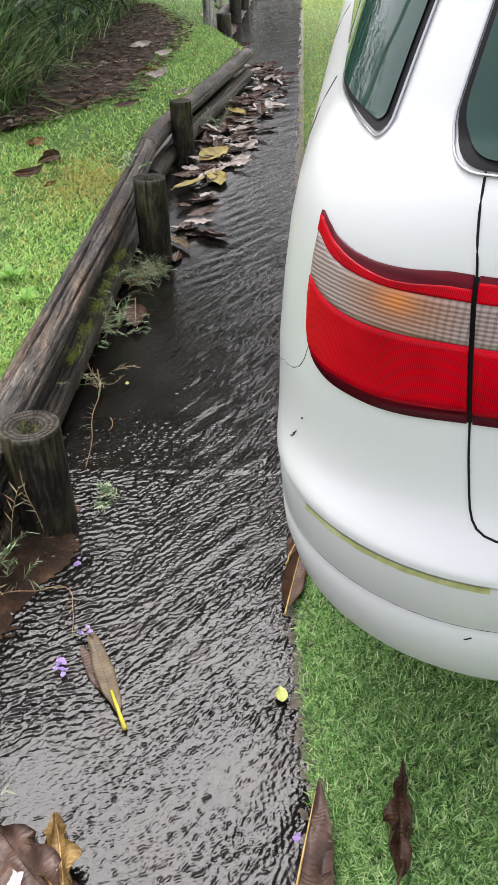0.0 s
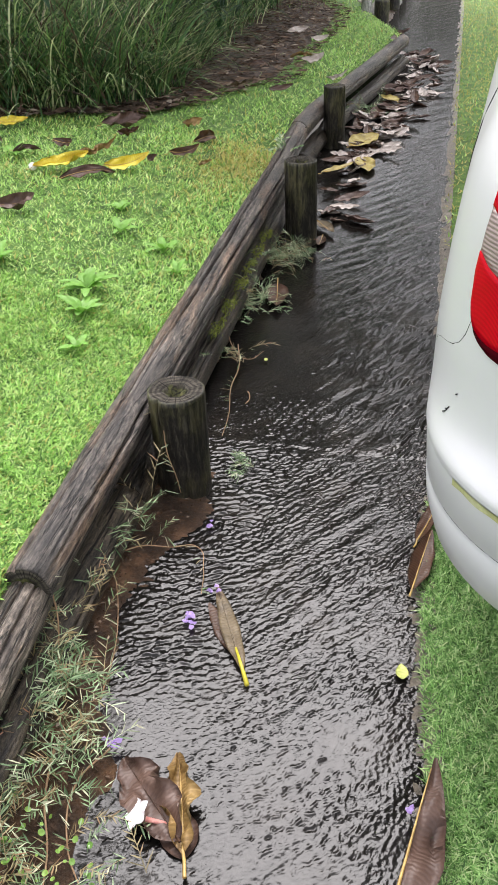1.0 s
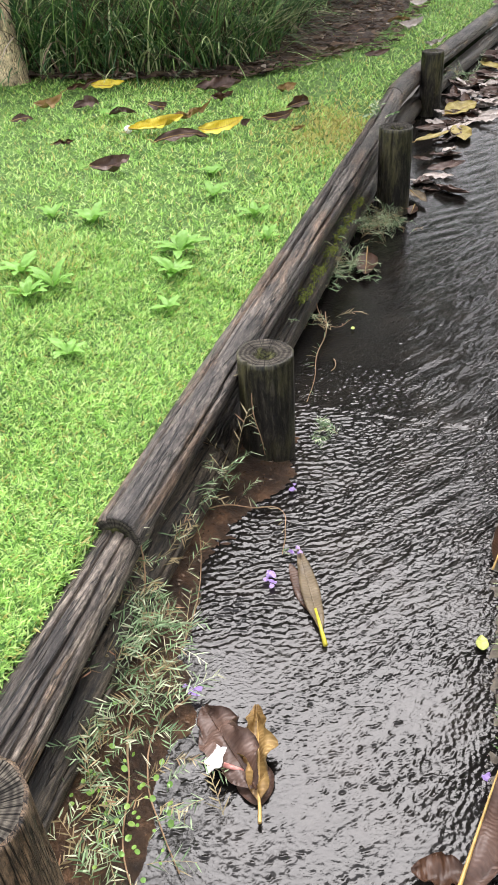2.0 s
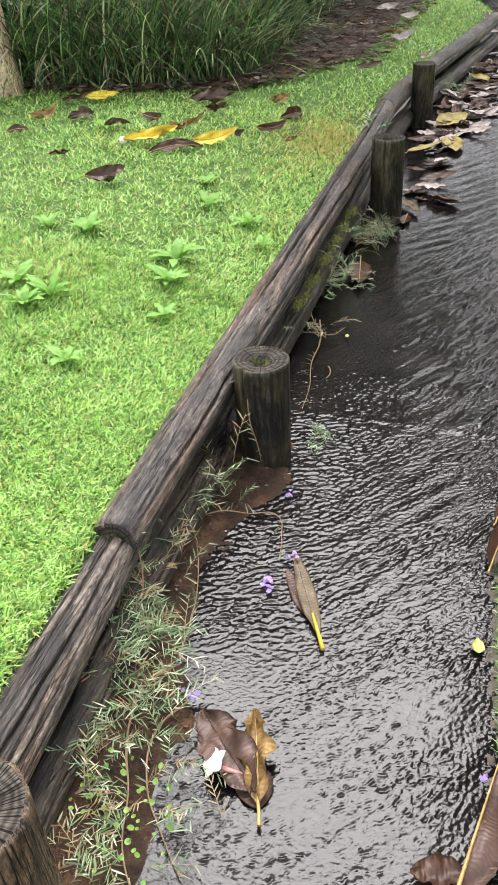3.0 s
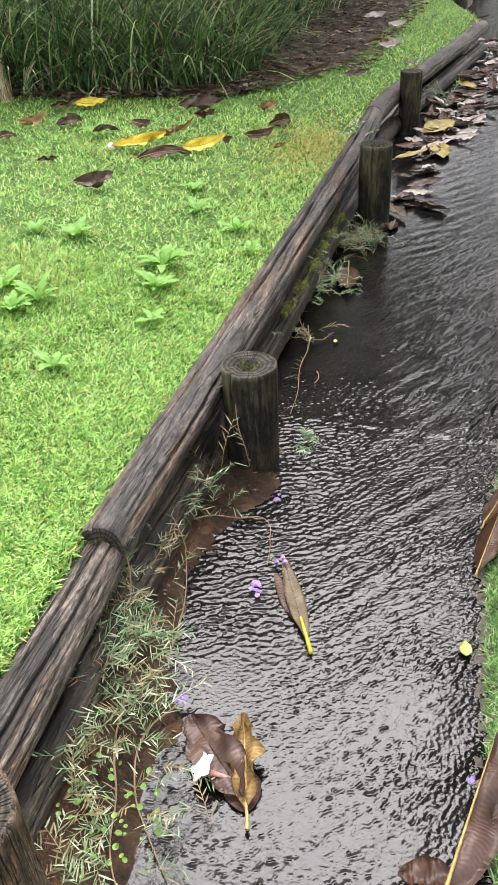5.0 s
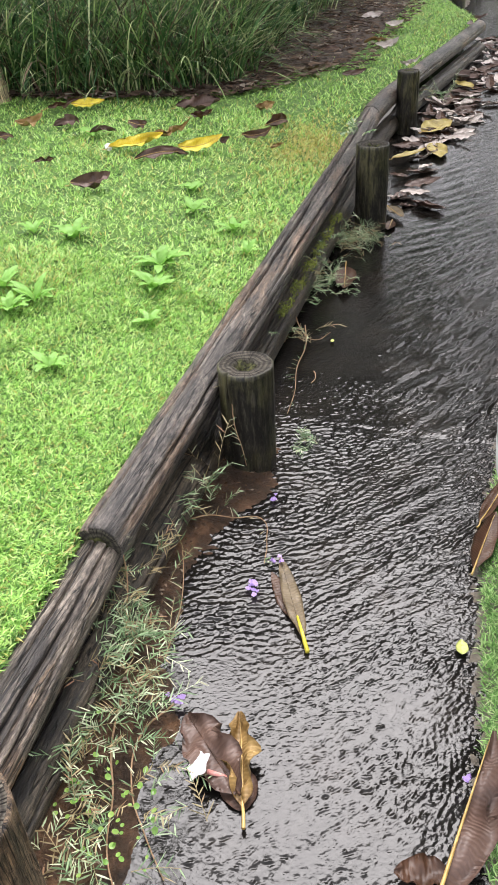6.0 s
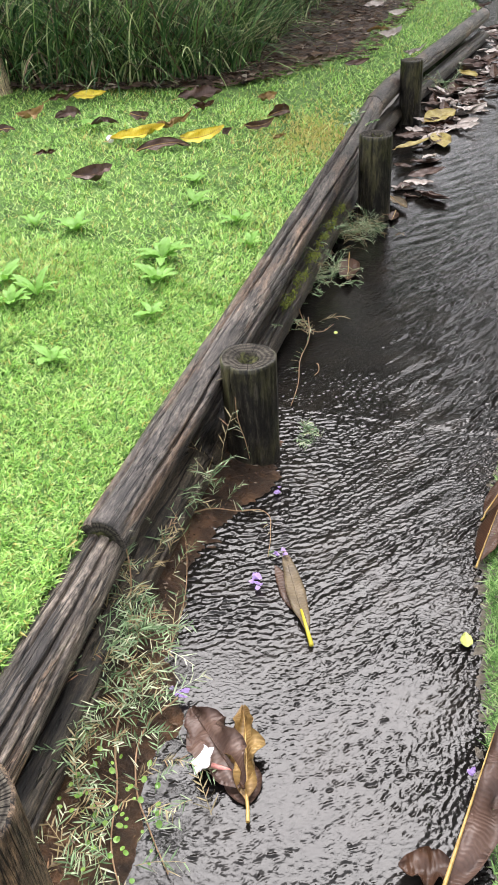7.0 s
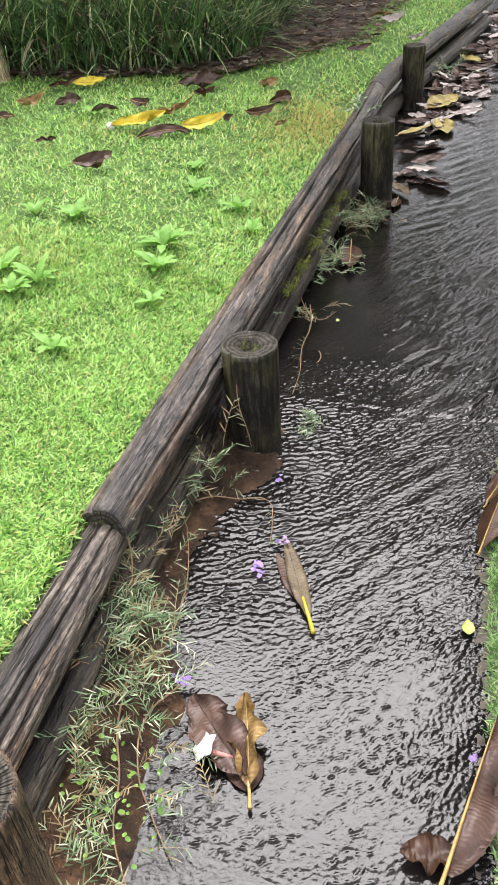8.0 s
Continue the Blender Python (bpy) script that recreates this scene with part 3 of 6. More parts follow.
def water_sheet():
    verts, faces = [], []
    base = 0
    for y0, y1, ny, nx in ((-4, 0.5, 60, 30), (0.5, 0.75, 60, 160), (0.75, 2.1, 740, 390), (2.1, 3.2, 340, 200), (3.2, 5.0, 330, 110), (5.0, 12.0, 700, 60), (12.0, 60.0, 500, 14)):
        yy = np.linspace(y0, y1, ny)
        w = np.linspace(0, 1, nx)
        Yg, Wg = np.meshgrid(yy, w, indexing="ij")
        R = 0.247 - 0.122 * Yg + 0.10 * np.clip(1.50 - Yg, 0, 0.9) + 0.032 * np.exp(-((Yg - 2.2) / 0.6) ** 2) + 0.008 * np.sin(9 * Yg) + 0.006 * np.sin(31 * Yg + 1)
        Xg = R - (0.74 + 0.10 * np.clip(1.50 - Yg, 0, 0.9)) * (1 - Wg)
        big = 1.0 if y1 <= 5 and y0 >= 0 else (2.2 if y1 <= 12 else 5.0)
        h = ripples(Xg / big, Yg / big) * big * (1.0 if big == 1 else (0.6 if big < 3 else 0.45))
        verts += np.stack([Xg, Yg, h], -1).reshape(-1, 3).tolist()
        faces += grid_faces(ny, nx, base)
        base += ny * nx
    ob = mesh_object("water", verts, faces, M["water"])
    return tagged(ob, "thin sheet of rippling rainwater running down the path", "water", kind="structure")

water = water_sheet()

# ---- log fence ----
fence = new("log_fence")
fence.location = (-0.6, 1.65, 0.0)
tagged(fence, "low weathered round-log fence of posts and rails along the path", "fence")
INV = Matrix.Translation((0.6, -1.65, 0.0))

def drying_cracks(seed, length, count):
    """Long cracks in a timber: angle, start, end, depth and half width of each."""
    rg = random.Random(seed * 31 + 7)
    out = []
    for k in range(count):
        ln = length * rg.uniform(0.12, 0.55)
        z0 = rg.uniform(-0.1 * length, length - 0.6 * ln)
        out.append((rg.uniform(0, 2 * math.pi), z0, z0 + ln, rg.uniform(0.010, 0.018), rg.uniform(0.0022, 0.0046), rg.uniform(0, 50)))
    return out

def round_log(name, length, radius, mats, m, label="", bend=None, seed=0, taper=0.0, segs=28, rings=None, cap_dip=0.0, cracks=0, girth=None):
    """A round timber along local z, from 0 to length, with rounded arrises, hollows, knots and cracks. mats: side, end. girth(z): thickness factor."""
    rings = rings or max(10, int(length / 0.016))
    zs = np.array([0, 0.002] + [length * k / rings for k in range(1, rings)] + [length - 0.002, length])
    edge = np.ones(len(zs))
    edge[0] = edge[-1] = 0.93
    ang = np.arange(segs) * 2 * math.pi / segs
    rg = random.Random(seed + 5)
    knots = [(rg.uniform(0, length), rg.uniform(0, 2 * math.pi), rg.uniform(0.010, 0.018)) for k in range(int(length * 1.5))] if cracks else []
    rr = np.zeros((len(zs), segs))
    for i, z in enumerate(zs):
        for j, a in enumerate(ang):
            ca, sa = math.cos(a), math.sin(a)
            rr[i, j] = 1 + 0.035 * noise.noise((ca * 1.2, sa * 1.2, z * 2.5 + seed * 7)) + 0.02 * noise.noise((ca * 5, sa * 5, z * 3 + seed)) + (0.016 * noise.noise((ca * 14, sa * 14, z * 5 + seed)) if cracks else 0)
    rr *= radius * (1 - taper * zs / length)[:, None]
    if girth:
        rr *= np.array([girth(z) for z in zs])[:, None]
    for a0, z0, z1, depth, half, ph in drying_cracks(seed, length, cracks):
        mid = a0 + 0.10 * np.sin(zs * 3.1 + ph) + 0.035 * np.sin(zs * 17 + ph * 2) + 0.015 * np.sin(zs * 61 + ph)
        strength = np.clip(np.minimum(zs - z0, z1 - zs) / (0.22 * (z1 - z0)), 0, 1)
        off = (ang[None, :] - mid[:, None] + math.pi) % (2 * math.pi) - math.pi
        rr -= depth * strength[:, None] * np.exp(-(off * radius / (half * (0.5 + 0.5 * strength[:, None]))) ** 2)
    for kz, ka, kr in knots:
        off = ((ang[None, :] - ka + math.pi) % (2 * math.pi) - math.pi) * radius
        q = np.hypot(off, (zs[:, None] - kz) * 0.7) / kr
        rr += 0.004 * np.exp(-q ** 2) - 0.006 * np.exp(-(q * 2.6) ** 2)
    shift = np.array([bend(z) if bend else (0, 0) for z in zs])
    rim = rr * edge[:, None]
    verts = np.stack([rim * np.cos(ang) + shift[:, :1], rim * np.sin(ang) + shift[:, 1:], np.repeat(zs[:, None], segs, 1)], -1).reshape(-1, 3).tolist()
    faces = grid_faces(len(zs), segs, 0, True)
    idx = [0] * len(faces)
    for end, top in ((0, False), (len(zs) - 1, True)):
        off = shift[end]
        prev = [end * segs + j for j in range(segs)]
        for f, dip in ((0.80, 0.15), (0.5, 0.3), (0.34, 1.0), (0.15, 1.3)):
            cur = []
            for j, a in enumerate(ang):
                r = rim[end, j] * f
                drop = cap_dip * dip * (1.0 + 0.9 * noise.noise((2 * math.cos(a), 2 * math.sin(a), seed + f))) if top else 0
                verts.append((r * math.cos(a) + off[0], r * math.sin(a) + off[1], zs[end] - drop))
                cur.append(len(verts) - 1)
            for j in range(segs):
                q = (prev[j], prev[(j + 1) % segs], cur[(j + 1) % segs], cur[j])
                faces.append(q if top else q[::-1])
                idx.append(1)
            prev = cur
        faces.append(tuple(prev) if top else tuple(prev[::-1]))
        idx.append(1)
    ob = mesh_object(name, verts, faces, mats, fence, label, True, idx)
    ob.matrix_parent_inverse = INV
    ob.matrix_basis = m
    return ob

def along(a, b):
    """Pose whose z axis runs from a to b."""
    v = Vector(b) - Vector(a)
    return Matrix.Translation(a) @ v.to_track_quat("Z", "X").to_matrix().to_4x4(), v.length

POSTS = [(-0.395, 0.585, 0.262, 0.074), (-0.508, 1.650, 0.262, 0.061), (-0.708, 3.235, 0.314, 0.060), (-0.953, 4.66, 0.305, 0.056),
         (-1.585, 8.80, 0.29, 0.070), (-1.855, 10.75, 0.30, 0.070), (-2.06, 12.4, 0.30, 0.07), (-2.43, 14.85, 0.30, 0.07), (-2.85, 17.8, 0.3, 0.07), (-3.3, 21.0, 0.3, 0.07)]
for k, (x, y, top, r) in enumerate(POSTS):
    round_log("post", top + 0.25, r, [M["post"] if k else M["stump"], M["post_end"]], pose(x, y, -0.25, 0, 0, 40 * k), "short round dark wet timber post" if k else "near round timber post with cracked sawn top", seed=k, cap_dip=0.012 if k < 3 else 0.0, rings=40 if k < 4 else 20, segs=96 if k < 4 else 28, cracks=9 if k < 4 else 0)

def rail(y0, y1, dz, dx, radius, mats, label, seed, rings=None, segs=120, cracks=14, girth=None):
    a = Vector((fence_x(y0) + dx, y0, fence_z(y0) + dz))
    b = Vector((fence_x(y1) + dx, y1, fence_z(y1) + dz))
    m, length = along(a, b)
    inv = m.inverted()
    def bend(z):
        y = y0 + (y1 - y0) * z / length
        q = inv @ Vector((fence_x(y) + dx, y, fence_z(y) + dz))
        return (q.x, q.y)
    return round_log("rail", length, radius, mats, m, label, bend, seed, rings=rings, segs=segs, cracks=cracks, girth=girth)

rail(-0.9, 1.17, -0.014, 0.0, 0.053, [M["log_brown"], M["post_end"]], "weathered brown log rail with long drying cracks", 3, segs=200, cracks=40, girth=lambda z: 1 - 0.26 * max(0.0, (z - 1.45) / 0.62))
rail(1.10, 4.15, 0.012, 0.004, 0.047, [M["log"], M["post_end"]], "grey weathered log rail with fine cracks", 5, segs=180, cracks=52, girth=lambda z: 0.92 + 0.08 * min(1.0, z / 0.5))
rail(4.16, 7.15, 0.010, 0.0, 0.049, [M["log"], M["post_end"]], "grey weathered log rail", 6, rings=110, segs=72, cracks=12)
rail(-0.9, 1.5, -0.128, 0.012, 0.048, [M["log_wet_shaded"], M["post_end"]], "lower dark brown log rail half sunk in soil", 8, cracks=16)
rail(1.52, 4.1, -0.140, 0.005, 0.048, [M["log_wet_shaded"], M["post_end"]], "lower dark log rail above the water", 9, cracks=16)
rail(4.12, 7.1, -0.125, 0.02, 0.046, [M["log_wet_shaded"], M["post_end"]], "lower dark log rail above the water", 10, rings=90, segs=60, cracks=8)
rail(8.7, 24.0, -0.02, -0.02, 0.05, [M["log"], M["post_end"]], "far weathered log rail", 11, rings=60, segs=28, cracks=0)

# ---- parked white station wagon ----
CAR = pose(0.07, 1.05, 0.0, 0, 0, 3.1)
HALF, LONG = 0.87, 4.65
#            z     inset of the sides, of the tail, of the nose
LEVELS = [(0.325, 0.060, 0.050, 0.10), (0.336, 0.036, 0.026, 0.06), (0.355, 0.020, 0.012, 0.03), (0.40, 0.009, 0.004, 0.01), (0.437, 0.006, 0.0, 0.0),
          (0.442, 0.008, 0.003, 0.0), (0.447, 0.006, 0.0, 0.0), (0.490, 0.003, -0.004, 0.0), (0.510, 0.002, -0.006, 0.0), (0.516, 0.003, -0.005, 0.0), (0.521, 0.001, -0.012, 0.0),
          (0.529, 0.0, -0.011, 0.005), (0.538, 0.0, -0.004, 0.01), (0.55, 0.0, 0.010, 0.012), (0.565, 0.0, 0.024, 0.015), (0.585, 0.0, 0.034, 0.02), (0.62, 0.0, 0.042, 0.025), (0.65, 0.0, 0.046, 0.03), (0.68, 0.002, 0.050, 0.04), (0.74, 0.007, 0.054, 0.06), (0.80, 0.014, 0.058, 0.08), (0.85, 0.024, 0.066, 0.10),
          (0.89, 0.040, 0.082, 0.12), (0.915, 0.056, 0.100, 0.13), (0.935, 0.070, 0.118, 0.14), (1.0, 0.090, 0.150, 0.0), (1.15, 0.140, 0.232, 0.0), (1.30, 0.195, 0.315, 0.0), (1.38, 0.235, 0.37, 0.0), (1.42, 0.30, 0.45, 0.0), (1.438, 0.40, 0.58, 0.0)]
CORNER = 0.61

def bow(u):
    return -0.05 * (1 - ((HALF - u) / HALF) ** 2)

def outline(p):
    """Plan of the left half at bumper height; p runs from the middle of the tail round to the nose."""
    if p < CORNER:
        return HALF - p, bow(HALF - p)
    q = p - CORNER
    if q < 0.26 * math.pi / 2:
        a = q / 0.26
        u = 0.26 * (1 - math.sin(a))
        return u, 0.26 * (1 - math.cos(a)) + bow(u)
    v = 0.26 + q - 0.26 * math.pi / 2
    if v < LONG - 0.5:
        return 0.0, v
    a = min(math.pi / 2, (v - LONG + 0.5) / 0.6)
    return 0.66 * (1 - math.cos(a)) + max(0.0, (v - LONG + 0.5) - 0.6 * math.pi / 2) * 0.98, LONG - 0.5 + 0.5 * math.sin(a)

P_END = CORNER + 0.26 * math.pi / 2 + LONG - 0.5 - 0.26 + 0.6 * math.pi / 2 + 0.21

def hull(p, z, out=0.0):
    """A point of the car's skin in the car's own frame, pushed out by out. Negative p: the other side."""
    side = -1 if p < 0 else 1
    if out:
        e = 0.004
        a, b = hull(abs(p) + e, z), hull(abs(p) - e, z) if abs(p) > e else hull(-e, z)
        c, d = hull(abs(p), z + e), hull(abs(p), z - e)
        n = (a - b).cross(c - d)
        n = n.normalized()
        mid = Vector((HALF, 2.3, z))
        if n.dot(hull(abs(p), z) - mid) < 0:
            n = -n
        q = hull(abs(p), z) + n * out
        return Vector((2 * HALF - q.x, q.y, q.z)) if side < 0 else q
    u, v = outline(abs(p))
    ou, ov, of = lerp_table(z, LEVELS)
    x = HALF - (HALF - u) * (HALF - ou) / HALF
    y = v
    if z > 0.935:
        f = min(1.0, (z - 0.935) / 0.5)
        front = 3.40 - 0.95 * f
    else:
        front = LONG - of
    y = ov + v if v < 1.0 else ov * (1 - min(1, (v - 1.0) / 1.0)) + 1.0 + (v - 1.0) * (front - 1.0) / (LONG - 1.0)
    zz = z
    if z <= 0.935 and y > 3.0:
        zz = 0.325 + (z - 0.325) * (1 - 0.28 * ((y - 3.0) / 1.65) ** 1.5)
    return Vector((x if side > 0 else 2 * HALF - x, y, zz))

wagon = new("station_wagon")
wagon.matrix_world = CAR
tagged(wagon, "white station wagon parked on wet lawn, mould along the bumper", "car")

PS = [k * 0.0305 for k in range(20)] + [CORNER + 0.26 * math.pi / 2 * k / 16 for k in range(17)] + [1.04 + (P_END - 1.04) * k / 60 for k in range(61)]
ALLP = [-p for p in PS[:0:-1]] + PS

def shell(name, zs, mat, label="", keep=None):
    rows = [[hull(p, z) for p in ALLP] for z in zs]
    verts = [v for r in rows for v in r]
    faces = grid_faces(len(zs), len(ALLP))
    if keep:
        n = len(ALLP)
        faces = [f for f in faces if keep(0.5 * (ALLP[f[0] % n] + ALLP[f[1] % n]), 0.5 * (zs[f[0] // n] + zs[f[3] // n]))]
    return mesh_object(name, verts, faces, mat, wagon, label)

def finer(zs, n):
    out = []
    for a, b in zip(zs, zs[1:]):
        out += [a + (b - a) * k / n for k in range(n)]
    return out + [zs[-1]]

ZB = [l[0] for l in LEVELS if l[0] <= 0.522]
ZM = finer([l[0] for l in LEVELS if 0.52 < l[0] < 0.94], 2)
ZT = finer([l[0] for l in LEVELS if l[0] > 0.93], 3)
def arch(p, z):
    """Wheel openings."""
    q = hull(abs(p), z)
    return any((q.y - yc) ** 2 + (z - 0.30) ** 2 < 0.335 ** 2 for yc in (0.95, 3.62)) and 1.0 < abs(p) < P_END - 0.7
shell("bumper", ZB, M["white_paint"], "white painted bumper with a dark groove", lambda p, z: not arch(p, z))
shell("body", ZM + ZT[1:], M["white_paint"], "white painted body panels", lambda p, z: not arch(p, z) and (z < 0.935 or abs(p) < 2.0))
shell("greenhouse", ZT, M["white_paint"], "white pillars and roof edge", lambda p, z: abs(p) > 2.0)
roof_row = [hull(p, 1.438) for p in PS]
verts, cols = [], 13
for a in roof_row:
    for j in range(cols):
        f = j / (cols - 1)
        verts.append((a.x + (2 * HALF - 2 * a.x) * f, a.y, a.z + 0.02 * math.sin(math.pi * f) * min(1, max(0, (a.y - 0.6) * 2))))
mesh_object("roof", verts, grid_faces(len(roof_row), cols), M["white_paint"], wagon)
verts = []
hood_row = [hull(p, 0.935) for p in PS if hull(p, 0.935).y > 2.6]
for a in hood_row:
    for j in range(cols):
        f = j / (cols - 1)
        verts.append((a.x + (2 * HALF - 2 * a.x) * f, a.y, a.z + 0.03 * math.sin(math.pi * f)))
mesh_object("bonnet", verts, grid_faces(len(hood_row), cols), M["white_paint"], wagon)
under = [(x, y, z) for z in (0.30, 0.36) for x, y in ((0.3, 0.4), (1.44, 0.4), (1.44, 4.2), (0.3, 4.2))]
mesh_object("underbody", under, [(0, 1, 2, 3), (7, 6, 5, 4), (0, 4, 5, 1), (1, 5, 6, 2), (2, 6, 7, 3), (3, 7, 4, 0)], M["gap"], wagon, smooth=False)

def patch(name, mat, p0, p1, low, high, out, parent, label="", n=28, m=8, rim=True, lean=False):
    """A panel lying on the skin between two running heights, with a turned-in rim."""
    verts, uvs = [], []
    def shifted(p, z, j):
        if not lean:
            return p
        f = 1 - j / n if lean > 0 else j / n
        return p + math.copysign((seam(z) - SEAM) * (1.0 if lean == 2 else f), p)
    for i in range(m + 1):
        for j in range(n + 1):
            p = p0 + (p1 - p0) * j / n
            a, b = low(p), high(p)
            z = a + (b - a) * i / m
            p = shifted(p, z, j)
            verts.append(hull(p, z, out))
            uvs.append((abs(p), z))
    faces = grid_faces(m + 1, n + 1)
    if rim:
        ring = [(0, j) for j in range(n + 1)] + [(i, n) for i in range(1, m + 1)] + [(m, j) for j in range(n - 1, -1, -1)] + [(i, 0) for i in range(m - 1, 0, -1)]
        base = len(verts)
        for i, j in ring:
            p = p0 + (p1 - p0) * j / n
            z = low(p) + (high(p) - low(p)) * i / m
            p = shifted(p, z, j)
            verts.append(hull(p, z, -0.004))
            uvs.append((p, z))
        for k in range(len(ring)):
            k2 = (k + 1) % len(ring)
            a, b = ring[k][0] * (n + 1) + ring[k][1], ring[k2][0] * (n + 1) + ring[k2][1]
            faces.append((b, a, base + k, base + k2))
    return mesh_object(name, verts, faces, mat, parent, label, True, None, uvs)

def tube_on_skin(name, mat, line, width, out, parent, label="", thick=None, closed=False):
    """A narrow strip running over the skin along (p, z) points."""
    pts = [hull(p, z, out) for p, z in line]
    cu = bpy.data.curves.new(name, "CURVE")
    cu.dimensions = "3D"
    cu.bevel_depth, cu.bevel_resolution = width / 2, 2
    sp = cu.splines.new("POLY")
    sp.points.add(len(pts) - 1)
    sp.use_cyclic_u = closed
    for k, q in enumerate(pts):
        sp.points[k].co = (*q, 1)
    tmp = bpy.data.objects.new(name, cu)
    me = bpy.data.meshes.new_from_object(tmp)
    bpy.data.objects.remove(tmp)
    me.name = name
    me.materials.clear()
    me.materials.append(mat)
    me.polygons.foreach_set("use_smooth", [True] * len(me.polygons))
    ob = new(name, me)
    ob.parent = parent
    if label:
        tagged(ob, label)
    return ob

def track(points):
    """z over p through the given points, smoothed."""
    pts = sorted(points)
    def f(p):
        q = abs(p)
        if q <= pts[0][0]:
            return pts[0][1]
        for k in range(len(pts) - 1):
            if q <= pts[k + 1][0]:
                t = (q - pts[k][0]) / (pts[k + 1][0] - pts[k][0])
                y0 = pts[max(k - 1, 0)][1]
                y1, y2 = pts[k][1], pts[k + 1][1]
                y3 = pts[min(k + 2, len(pts) - 1)][1]
                return 0.5 * (2 * y1 + (y2 - y0) * t + (2 * y0 - 5 * y1 + 4 * y2 - y3) * t * t + (3 * y1 - y0 - 3 * y2 + y3) * t ** 3)
        return pts[-1][1]
    return f

SEAM = 0.655
def seam(z):
    return lerp_table(z, [(0.55, 0.641), (0.60, 0.646), (0.68, 0.655), (0.83, 0.678), (0.912, 0.705)])[0]
lamp_low = track([(0.0, 0.674), (0.40, 0.678), (0.655, 0.680), (0.743, 0.671), (0.80, 0.671), (0.825, 0.674), (0.845, 0.681), (0.858, 0.691), (0.867, 0.710), (0.873, 0.750), (0.876, 0.80), (0.877, 0.83)])
lamp_high = track([(0.0, 0.826), (0.40, 0.828), (0.68, 0.829), (0.73, 0.823), (0.771, 0.821), (0.81, 0.824), (0.842, 0.831), (0.862, 0.840), (0.877, 0.8465)])
lens_low = track([(0.0, 0.758), (0.66, 0.762), (0.72, 0.759), (0.78, 0.757), (0.821, 0.760), (0.85, 0.767), (0.872, 0.778)])
lens_high = track([(0.0, 0.803), (0.66, 0.805), (0.70, 0.804), (0.754, 0.802), (0.809, 0.805), (0.84, 0.812), (0.872, 0.827)])
for side in (1, -1):
    lamp = new("tail_light")
    lamp.parent = wagon
    tagged(lamp, "red tail light with a clear ribbed indicator band")
    a, b = side * (SEAM + 0.0028), side * 0.877
    patch("housing", M["lamp_dark"], a, b, lamp_low, lamp_high, 0.003, lamp, "dark red lamp edge", 40, lean=1)
    lo = lambda p: lamp_low(p) + 0.006 + 0.008 * min(1, max(0, (0.87 - abs(p)) / 0.06))
    hi = lambda p: lamp_high(p) - 0.003 - 0.010 * min(1, max(0, (0.87 - abs(p)) / 0.12))
    patch("brake_lens", M["lamp_red"], a, side * 0.873, lo, lambda p: max(lo(p), lens_low(p)), 0.0060, lamp, "bright red lower lens", 40, 10, lean=1)
    patch("indicator_lens", M["lamp_clear"], a, side * 0.872, lambda p: max(lo(p), lens_low(p) + 0.0008), lambda p: max(lo(p), lens_high(p) - 0.0008), 0.0056, lamp, "clear ribbed lens showing orange bulb", 40, 8, lean=1)
    patch("upper_lens", M["lamp_red"], a, side * 0.873, lambda p: max(lo(p), lens_high(p)), lambda p: max(lo(p), hi(p)), 0.0060, lamp, "red upper lens", 40, 5, lean=1)
    patch("lamp_gap", M["gap"], side * (SEAM - 0.0024), side * (SEAM + 0.0032), lambda p: lamp_low(p) + 0.001, lambda p: lamp_high(p) - 0.001, 0.0015, wagon, "black gap between lamp and tailgate", 3, 12, False, lean=2)

# hatch lamps either side of the plate, and the hatch itself
hatch = new("tailgate")
hatch.parent = wagon
tagged(hatch, "white tailgate outlined by a dark shut line")
for side in (1, -1):
    a, b = side * 0.30, side * (SEAM - 0.0028)
    patch("garnish", M["lamp_dark"], a, b, lamp_low, lamp_high, 0.003, hatch, "dark red lamp edge", lean=-1)
    patch("red_garnish", M["lamp_red"], a, b, lambda p: lamp_low(p) + 0.012, lens_low, 0.0065, hatch, "red tailgate lens", lean=-1)
    patch("clear_garnish", M["lamp_clear"], a, b, lens_low, lens_high, 0.006, hatch, "clear ribbed tailgate lens", lean=-1)
    patch("red_strip", M["lamp_red"], a, b, lens_high, lambda p: lamp_high(p) - 0.006, 0.0065, hatch, lean=-1)
gapline = [(0.50, 0.557), (0.56, 0.557), (0.60, 0.5575), (0.616, 0.559), (0.628, 0.562), (0.636, 0.567), (0.641, 0.575), (0.644, 0.586)] + [(seam(0.60 + 0.02 * k), 0.60 + 0.02 * k) for k in range(16)] + [(0.705, 0.911)]
back = [(-0.5 + 0.1 * k, 0.557) for k in range(11)]
for s in (1, -1):
    tube_on_skin("shut_line", M["gap"], [(s * p, z) for p, z in gapline], 0.0026, 0.0002, hatch)
tube_on_skin("shut_line", M["gap"], back, 0.0026, 0.0002, hatch)
# badge on the tailgate: plain raised bars
for k in range(6):
    patch("badge_bar", M["chrome"], 0.60 - 0.035 * k, 0.58 - 0.035 * k, lambda p: 0.628, lambda p: 0.640, 0.003, hatch, n=2, m=2)

